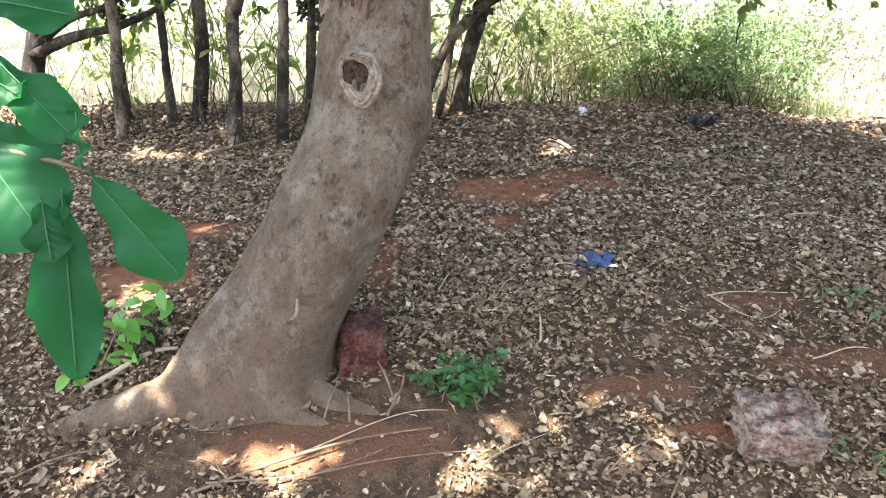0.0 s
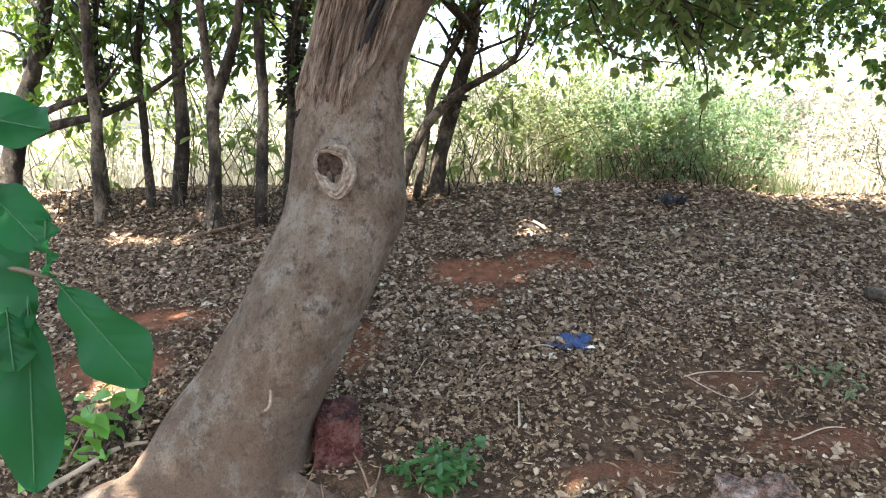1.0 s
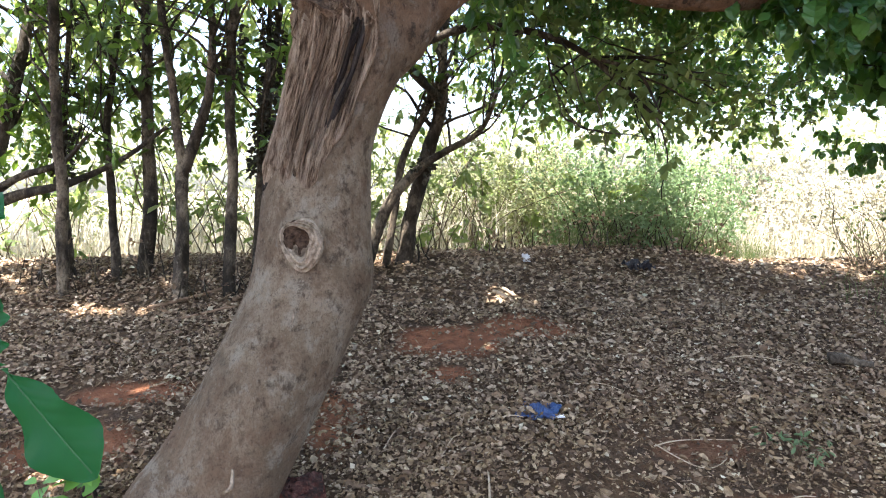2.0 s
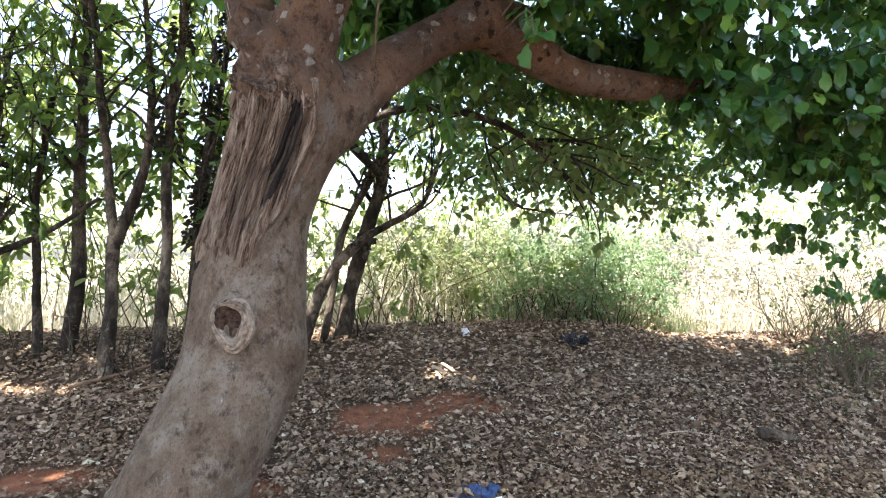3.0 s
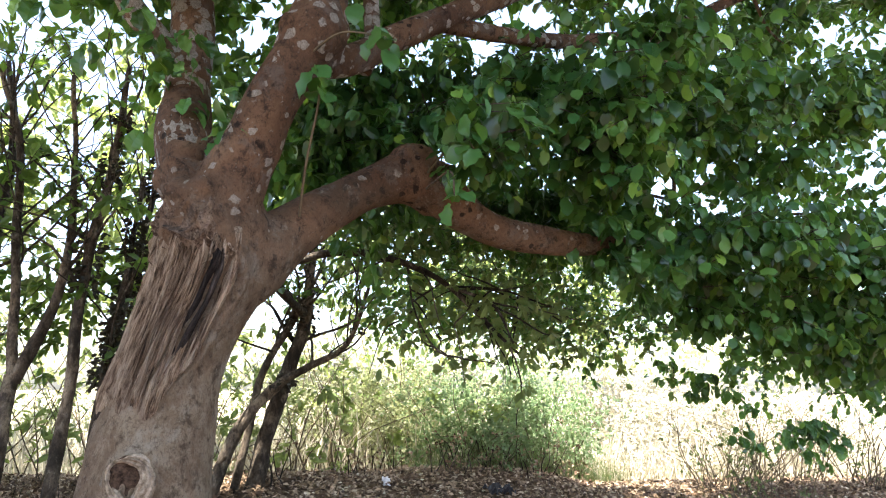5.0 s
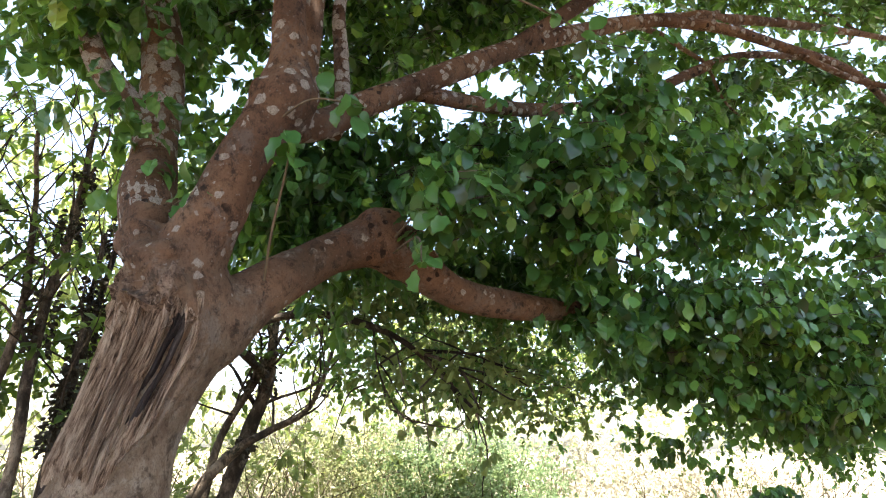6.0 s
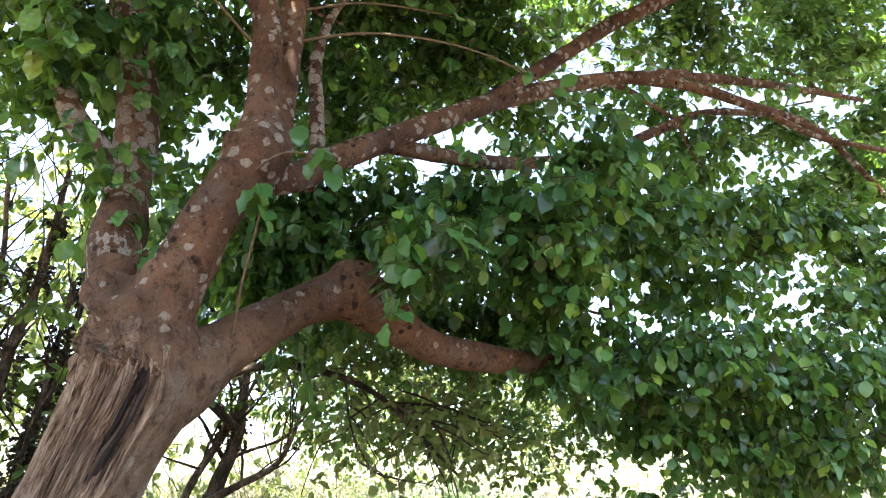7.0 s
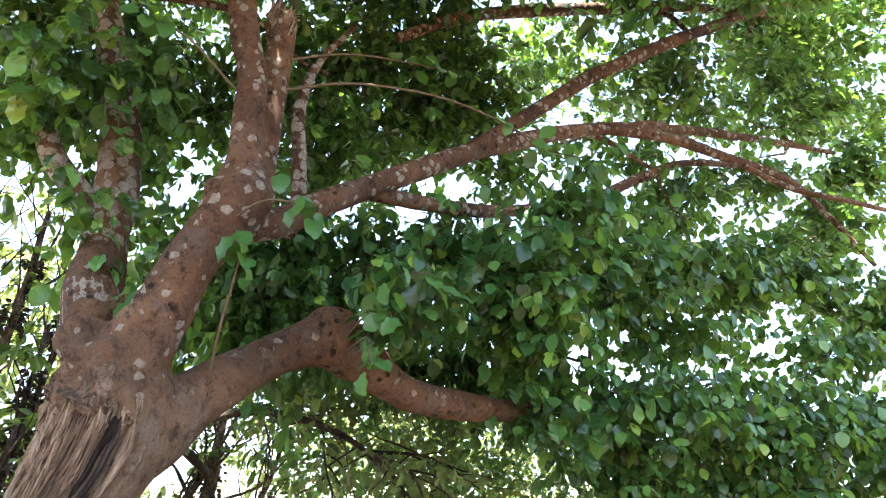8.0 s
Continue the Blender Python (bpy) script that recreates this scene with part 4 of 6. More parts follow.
REAR_STEM = [(0.34, 1.86, 2.80, 0.03), (0.375, 1.90, 2.93, 0.034), (0.362, 1.92, 3.2, 0.031), (0.346, 1.93, 3.43, 0.027), (0.42, 2.0, 3.75, 0.018), (0.6, 2.1, 4.1, 0.010)]
STUB = [(0.15, 1.74, 2.80, 0.05), (0.213, 1.8, 2.957, 0.046), (0.223, 1.8, 3.298, 0.050), (0.227, 1.8, 3.613, 0.056), (0.22, 1.8, 3.76, 0.060)]


def front_clear(p):
    """The leafy part of the crown: open on the path's side of the trunk and under the low limb."""
    x, y, z = p.T
    roof = z > 1.95 + 1.02 * (y + 0.70)
    behind = y > 1.95
    right = (x > 0.50) & (z > 2.40 + 0.10 * np.sin(7 * x)) & (y > 0.75 + 0.25 * np.sin(5 * x))
    tips = (x > 1.55) & (y > 1.2) & (z > 1.72)
    low = (x < 1.35) & (z < 2.38) & (y < 3.0)
    return (roof | behind | right | tips) & ~low & ~((x < 0.6) & (z < 2.95) & (y < 2.3)) | roof


def build_shade_tree():
    tree = thing("shade_tree", (-0.72, 1.57, float(ground_z(-0.72, 1.57))), "old leaning tree with forked grey-brown trunk and broad green crown", "tree")
    build_trunk(tree)
    for name, pts, n, sides, label in (("limb", LIMB_A, 90, 28, "upright red-brown limb with pale lichen spots"), ("limb", LIMB_B, 90, 26, "low crooked red-brown limb"),
                                       ("limb", LIMB_C, 50, 22, "dark rear limb"), ("branch", LIMB_D, 70, 18, "long rising branch spotted with lichen"), ("branch", LIMB_E, 50, 14, ""), ("branch", LIMB_D2, 50, 12, ""), ("branch", LIMB_D3, 50, 12, ""), ("branch", LIMB_D4, 30, 10, ""), ("branch", LIMB_F, 50, 12, ""),
                                       ("branch", LIMB_C2, 40, 14, "crooked side limb grey with lichen"), ("branch", REAR_STEM, 40, 12, ""), ("broken_stub", STUB, 40, 18, "broken-off limb stub with pale torn wood")):
        ob = place(limb(name, pts, GREY_LIMB if pts in (LIMB_C, LIMB_C2, REAR_STEM) else LIMB, None, label, n, sides, 0.06, len(pts)), tree)
        if pts in (LIMB_A, LIMB_B):
            knobs = KNOBS_A if pts is LIMB_A else KNOBS_B
            chunks = [tube_arrays(pts, n, sides, 0.07, len(pts), 9)] + [lump_arrays(c, s, 0.16, k, 22) for k, (c, s) in enumerate(knobs)]
            ob.data = fast_mesh(name, *join(chunks), LIMB if pts is LIMB_A else PITTED, True)
            fuse = ob.modifiers.new("fuse", "REMESH")
            fuse.mode, fuse.voxel_size, fuse.use_smooth_shade = "VOXEL", 0.009, True
            soften = ob.modifiers.new("soften", "SMOOTH")
            soften.factor, soften.iterations = 0.5, 3
    chips = np.random.default_rng(61)
    torn = [lump_arrays((0.22, 1.79, 3.74), (0.058, 0.05, 0.06), 0.3, 3, 16)]
    for k in range(34):
        a, r = chips.uniform(0, 2 * np.pi), 0.05 * chips.uniform(0.2, 1.05) ** 0.5
        x, y, h = 0.22 + r * math.cos(a), 1.80 + r * math.sin(a), chips.uniform(0.03, 0.15) * (1.3 if math.cos(a) < 0.2 else 0.7)
        torn.append(tube_arrays([(x, y, 3.66, 0.012), (x + 0.004, y, 3.72, 0.012), (x + chips.normal(0, 0.008), y, 3.74 + h * 0.6, 0.008), (x + chips.normal(0, 0.014), y, 3.74 + h, 0.002)], 8, 5, 0.3, k, 20))
    place(part("torn_wood", fast_mesh("torn_wood", *join(torn), WOOD, False), label="pale torn splinters of wood"), tree)
    for k, pts in enumerate(ROOTS[:4]):
        place(limb("root", [(x, y, z, r * 0.97) for x, y, z, r in pts[-4:]], BARK, None, "dusty spreading root", 26, 14, 0.10, k, 9), tree)
    # smaller branches that carry the crown
    r = np.random.default_rng(5)
    for base in (LIMB_A, LIMB_B, LIMB_C, LIMB_D, LIMB_E):
        pts = spline(base, 40)
        for k in range(24 if base in (LIMB_D, LIMB_E) else 33, 40, 2):
            p, rad = pts[k, :3], pts[k, 3]
            d = unit(r.normal(size=3) * (1, 0.8, 0.5) + (0.35, 0.45, 0.35))
            d[2] = abs(d[2])
            q = [(*p, rad * 0.4)]
            for step in range(1, 6):
                p = p + d * r.uniform(0.16, 0.3)
                d = unit(d + r.normal(size=3) * 0.25 + (0, 0, -0.05))
                q.append((*p, rad * 0.4 * (1 - step / 6) + 0.004))
            mid = np.array([w[:3] for w in q])
            if front_clear(mid[3:]).all():
                place(limb("branch", q, LIMB, None, "", 14, 6, 0.05, k), tree)
    # the crown hangs in layers along the limbs, with sky between them
    near = [(0.72, 1.62, 2.59, 0.14, 0.16, 0.13), (0.90, 1.72, 2.47, 0.26, 0.20, 0.16), (1.36, 1.85, 2.68, 0.36, 0.28, 0.20), (1.23, 1.95, 2.92, 0.36, 0.25, 0.13), (1.55, 1.80, 3.06, 0.24, 0.25, 0.13), (1.98, 2.0, 2.88, 0.30, 0.28, 0.15),
            (1.64, 2.15, 2.47, 0.32, 0.26, 0.16), (2.02, 2.12, 2.30, 0.40, 0.28, 0.18), (2.53, 2.20, 2.27, 0.44, 0.32, 0.20), (3.17, 2.30, 2.30, 0.46, 0.32, 0.22), (2.31, 2.35, 2.03, 0.36, 0.28, 0.17), (2.91, 2.55, 1.93, 0.40, 0.30, 0.18),
            (3.50, 2.60, 1.92, 0.36, 0.30, 0.22), (2.74, 2.30, 3.12, 0.46, 0.32, 0.085), (3.61, 2.40, 3.22, 0.42, 0.32, 0.085), (3.47, 2.30, 2.74, 0.30, 0.3, 0.09), (2.40, 2.30, 2.72, 0.30, 0.3, 0.14), (3.95, 2.40, 2.23, 0.40, 0.3, 0.35), (4.33, 2.40, 3.03, 0.36, 0.3, 0.18),
            (0.62, 2.45, 2.95, 0.50, 0.25, 0.30), (1.25, 2.5, 3.05, 0.45, 0.25, 0.22)]
    high = [(3.94, 2.8, 4.05, 0.33, 0.28, 0.08), (4.37, 2.75, 3.87, 0.33, 0.28, 0.08), (3.64, 2.8, 4.1, 0.25, 0.28, 0.1), (-0.94, 2.5, 4.01, 0.3, 0.28, 0.19), (-0.81, 2.5, 3.61, 0.21, 0.28, 0.13), (4.71, 2.8, 4.44, 0.27, 0.28, 0.11),
            (1.24, 2.75, 4.45, 0.53, 0.28, 0.18), (2.04, 2.75, 4.74, 0.57, 0.28, 0.19), (2.89, 2.8, 4.89, 0.53, 0.28, 0.16), (3.93, 2.8, 5.14, 0.65, 0.28, 0.17), (4.69, 2.75, 5.01, 0.49, 0.28, 0.2), (1.44, 2.7, 4.13, 0.45, 0.28, 0.17),
            (2.27, 2.75, 4.45, 0.45, 0.28, 0.15), (3.14, 2.8, 4.68, 0.45, 0.28, 0.12), (4.07, 2.8, 4.78, 0.47, 0.28, 0.11), (2.49, 2.75, 4.08, 0.41, 0.28, 0.17), (1.8, 2.7, 3.83, 0.41, 0.28, 0.15), (2.94, 2.75, 3.91, 0.34, 0.28, 0.11),
            (3.29, 2.75, 4.08, 0.27, 0.28, 0.1), (2.27, 2.7, 3.46, 0.38, 0.28, 0.14), (2.98, 2.75, 3.58, 0.4, 0.28, 0.12), (4.22, 2.75, 3.85, 0.28, 0.28, 0.14), (2.6, 2.7, 3.17, 0.34, 0.28, 0.14), (3.55, 2.7, 3.48, 0.45, 0.28, 0.09),
            (4.69, 2.75, 4.4, 0.26, 0.28, 0.13), (1.25, 2.75, 4.98, 0.73, 0.28, 0.22), (2.54, 2.75, 5.4, 0.82, 0.28, 0.24), (4.29, 2.8, 5.78, 0.93, 0.28, 0.23), (0.53, 2.7, 4.33, 0.39, 0.28, 0.23), (0.61, 2.6, 3.78, 0.28, 0.28, 0.18),
            (3.17, 2.7, 2.86, 0.21, 0.28, 0.08), (3.95, 2.7, 3.16, 0.3, 0.28, 0.08), (-0.86, 2.5, 3.54, 0.18, 0.28, 0.13), (-0.75, 2.5, 3.82, 0.22, 0.28, 0.16), (-0.25, 2.6, 3.91, 0.2, 0.28, 0.2)]
    # several of these rows hang out of view, added to keep the sun off
    above = [(-1.0, 1.4, 4.9, 0.8, 0.6, 0.3), (-0.6, 2.9, 4.1, 0.6, 0.4, 0.3), (0.9, 2.9, 4.3, 1.0, 0.5, 0.6), (0.4, 3.0, 3.9, 0.9, 0.6, 0.7), (1.2, 2.9, 4.0, 0.9, 0.4, 0.4),
             (0.3, 2.8, 5.0, 1.8, 1.2, 0.6), (2.2, 2.4, 5.6, 2.0, 0.8, 0.5), (4.2, 2.6, 5.9, 1.4, 0.8, 0.4), (-0.9, 2.3, 4.9, 1.2, 1.1, 0.5), (1.5, 1.7, 5.0, 1.8, 0.9, 0.4), (-2.3, 2.2, 4.7, 1.3, 1.3, 0.5), (0.0, 0.9, 4.7, 2.0, 0.9, 0.4), (2.6, 0.9, 4.9, 1.8, 0.9, 0.4),
             (2.4, 3.1, 4.4, 0.9, 0.5, 0.3), (3.6, 3.0, 4.9, 0.9, 0.5, 0.25)]
    leaf, twigs = whorls(blob_points(near, 2900, 6, 0.07), 7, CREASED, 0.066, 1.0, 0.14, keep=front_clear, ruffle=0.34)
    place(part("crown", fast_mesh("crown", *leaf, LEAF, True), label="dense broad glossy green leaves"), tree)
    tagged(place(part("twig_mass", fast_mesh("twig_mass", *twigs, THIN)), tree), kind="stuff")
    leaf, twigs = whorls(np.vstack([blob_points(high, 3400, 6, 0.10), blob_points(above, 5600, 9, 0.13)]), 7, OVAL, 0.072, 1.0, 0.15, (0, -0.15, 0.9), 0.55, keep=front_clear, ruffle=0.36)
    place(part("upper_crown", fast_mesh("upper_crown", *leaf, LEAF), label="smaller green leaves of the upper crown"), tree)
    tagged(place(part("twig_mass", fast_mesh("twig_mass", *twigs, THIN)), tree), kind="stuff")
    # large leaves mostly out of view, added overhead only to block the sun
    roof = [(-1.3, 0.45, 5.1, 0.6, 0.5, 0.25), (-1.4, 0.5, 4.9, 0.5, 0.5, 0.25), (0.2, 2.0, 6.1, 2.6, 1.6, 0.35), (2.3, 2.0, 6.3, 1.9, 1.6, 0.35), (-2.0, 1.9, 5.5, 1.5, 1.1, 0.35),
            (-1.0, 0.3, 5.2, 2.2, 1.3, 0.5), (1.3, 0.3, 5.4, 2.2, 1.3, 0.5), (-3.2, 1.2, 5.0, 1.5, 1.9, 0.5), (2.6, 0.8, 5.6, 1.3, 1.2, 0.5), (-0.5, -0.8, 5.0, 2.2, 0.7, 0.4), (0.6, 3.1, 6.0, 0.9, 0.5, 0.3), (-1.6, 3.4, 5.9, 1.6, 0.8, 0.3), (-0.8, 0.95, 4.75, 0.5, 0.45, 0.2)]
    leaf, twigs = sprays(blob_points(roof, 5200, 3, 0.2), 12, FLAT, 0.158, 1.0, 0.34, 0.5)
    place(part("unseen_shading_crown", fast_mesh("unseen_shading_crown", *leaf, LEAF), label="mostly unseen top leaves added to shade the tree and bank"), tree)
    front = [(-0.33, 1.88, 2.62, 0.14, 0.08, 0.16), (-0.36, 1.90, 2.85, 0.14, 0.08, 0.14), (-0.50, 1.85, 3.45, 0.30, 0.15, 0.30), (-0.75, 2.0, 3.15, 0.25, 0.2, 0.25), (0.12, 1.45, 3.75, 0.3, 0.1, 0.1)]
    leaf, twigs = whorls(blob_points(front, 84, 3, 0.06), 7, CREASED, 0.08, 1.0, 0.12)
    place(part("inner_leaves", fast_mesh("inner_leaves", *leaf, LEAF), label="leaves close to the limbs"), tree)
    leaf, twigs = sprays(blob_points([(1.40, 2.9, 2.68, 0.30, 0.2, 0.13), (1.62, 2.9, 2.62, 0.25, 0.2, 0.12), (0.42, 2.55, 2.72, 0.45, 0.3, 0.35), (0.15, 2.6, 2.9, 0.3, 0.25, 0.3), (-0.40, 2.8, 4.05, 0.4, 0.25, 0.35), (-0.2, 2.75, 3.5, 0.3, 0.2, 0.3)], 820, 4, 0.1), 12, OVAL, 0.07, 1.0, 0.25, 0.8)
    place(part("rear_leaves", fast_mesh("rear_leaves", *leaf, LEAF), label="dark shaded leaves behind the fork"), tree)
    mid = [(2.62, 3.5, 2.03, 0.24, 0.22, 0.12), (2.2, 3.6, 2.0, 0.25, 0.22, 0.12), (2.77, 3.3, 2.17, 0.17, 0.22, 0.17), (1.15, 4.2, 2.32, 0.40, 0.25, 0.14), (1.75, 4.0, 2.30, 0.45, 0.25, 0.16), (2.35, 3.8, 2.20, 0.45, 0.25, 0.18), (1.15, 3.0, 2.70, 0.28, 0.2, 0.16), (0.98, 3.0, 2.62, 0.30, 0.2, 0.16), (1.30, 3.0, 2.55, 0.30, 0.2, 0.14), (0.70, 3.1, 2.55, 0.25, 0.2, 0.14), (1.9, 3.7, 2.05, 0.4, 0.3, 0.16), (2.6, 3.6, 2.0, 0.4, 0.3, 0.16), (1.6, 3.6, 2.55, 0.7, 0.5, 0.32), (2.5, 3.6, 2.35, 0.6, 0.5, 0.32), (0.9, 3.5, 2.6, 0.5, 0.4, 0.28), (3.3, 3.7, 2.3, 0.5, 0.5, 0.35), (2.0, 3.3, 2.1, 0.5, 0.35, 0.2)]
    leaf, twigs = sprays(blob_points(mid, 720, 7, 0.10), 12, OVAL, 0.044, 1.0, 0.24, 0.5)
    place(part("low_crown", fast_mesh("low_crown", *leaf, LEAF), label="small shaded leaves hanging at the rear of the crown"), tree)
    # second copy of these leaves, its colour lightened as if the sun reached them
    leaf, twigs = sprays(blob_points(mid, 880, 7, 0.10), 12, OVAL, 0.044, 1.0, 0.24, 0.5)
    place(part("low_crown", fast_mesh("low_crown", *leaf, BACK_LEAF), label="small rear crown leaves, coloured pale as if sunlit"), tree)
    tagged(place(part("twig_mass", fast_mesh("twig_mass", *twigs, THIN)), tree), kind="stuff")
    hang = [(1.72, 4.0, 2.13, 0.5, 0.25, 0.10), (2.27, 4.0, 2.01, 0.5, 0.25, 0.12), (2.75, 4.0, 1.88, 0.4, 0.25, 0.12), (1.18, 4.0, 2.18, 0.4, 0.2, 0.08)]
    hang += [(3.2, 3.7, 1.80, 0.4, 0.2, 0.12), (2.83, 4.2, 1.85, 0.4, 0.2, 0.10), (3.4, 3.4, 1.95, 0.35, 0.25, 0.15), (3.8, 3.2, 1.75, 0.3, 0.25, 0.18), (2.2, 3.25, 5.3, 0.45, 0.25, 0.2), (3.0, 3.25, 5.6, 0.45, 0.25, 0.2)]
    leaf, twigs = sprays(blob_points(hang, 900, 5, 0.08), 12, OVAL, 0.047, 1.0, 0.2, 0.5)
    dome = [(2.16, 3.3, 5.28, 0.4, 0.2, 0.2), (2.87, 3.3, 5.29, 0.4, 0.2, 0.2), (4.61, 3.1, 5.7, 0.35, 0.2, 0.2), (5.28, 3.1, 5.32, 0.35, 0.2, 0.2)]
    top, twigs = sprays(blob_points(dome, 330, 5, 0.12), 12, OVAL, 0.062, 1.0, 0.25, 0.6, gaps=False)
    place(part("rear_dome", fast_mesh("rear_dome", *top, LEAF), label="small leaves at the rear of the dome"), tree)
    drop, twigs = whorls(blob_points([(2.93, 3.1, 1.62, 0.17, 0.15, 0.08), (3.22, 3.1, 1.42, 0.14, 0.15, 0.14), (2.75, 3.1, 1.37, 0.06, 0.15, 0.05), (3.31, 3.1, 1.25, 0.08, 0.15, 0.08), (2.66, 3.3, 1.69, 0.21, 0.15, 0.06)], 48, 3, 0.05), 7, CREASED, 0.066, 1.0, 0.12)
    leaf = join([leaf, drop])
    place(part("hanging_leaves", fast_mesh("hanging_leaves", *leaf, LEAF), label="dark green leaves hanging low at the rear"), tree)
    leaf, twigs = whorls(blob_points([(1.52, 2.18, 2.24, 0.10, 0.12, 0.10), (1.72, 2.2, 2.22, 0.2, 0.15, 0.14), (2.0, 2.2, 2.2, 0.2, 0.15, 0.2)], 60, 3, 0.07), 8, CREASED, 0.08, 1.0, 0.14)
    place(part("tip_leaves", fast_mesh("tip_leaves", *leaf, LEAF), label="leaves round the low limb's end"), tree)
    # leafy shoots that stand before the limbs
    for pts in ([(0.12, 1.76, 2.16, 0.006), (0.13, 1.62, 2.32, 0.005), (0.15, 1.50, 2.50, 0.004), (0.15, 1.45, 2.60, 0.003)], [(0.10, 1.58, 2.68, 0.006), (0.22, 1.48, 2.74, 0.004), (0.36, 1.44, 2.72, 0.003)],
                [(0.60, 1.92, 2.42, 0.006), (0.66, 1.65, 2.48, 0.004), (0.66, 1.48, 2.38, 0.003)], [(0.60, 1.90, 2.36, 0.005), (0.62, 1.62, 2.34, 0.004), (0.60, 1.50, 2.22, 0.003)],
                [(0.08, 1.62, 3.25, 0.006), (-0.12, 1.50, 3.35, 0.004), (-0.28, 1.42, 3.32, 0.003)], [(-0.25, 1.95, 2.35, 0.006), (-0.20, 1.78, 2.42, 0.004), (-0.12, 1.62, 2.42, 0.003)],
                [(0.23, 1.78, 3.4, 0.008), (0.6, 1.7, 3.46, 0.006), (1.1, 1.7, 3.44, 0.005), (1.7, 1.8, 3.3, 0.003)], [(0.23, 1.78, 3.55, 0.007), (0.55, 1.75, 3.64, 0.005), (1.0, 1.75, 3.66, 0.003)]):
        place(limb("shoot", pts, SHOOT, None, "", 20, 5, 0.06, 1, 7, 0.008), tree)
        tip = spline(pts, 12)[8:, :3]
        tip = np.vstack([tip, tip]) + rng.normal(size=(8, 3)) * 0.02
        d = rng.normal(size=(8, 3)) + (0, -0.5, -0.6)
        ln = rng.uniform(0.065, 0.10, 8)
        face = rng.normal(size=(8, 3)) * 0.5 + (0, -0.6, 0.8)
        for k in range(8):
            place(part("leaf", fast_mesh("leaf", *scatter(CREASED[k % 3], tip[k:k + 1], d[k:k + 1], face[k:k + 1], ln[k:k + 1], ln[k:k + 1] * 1.1), LEAF, True)), tree)


build_shade_tree()

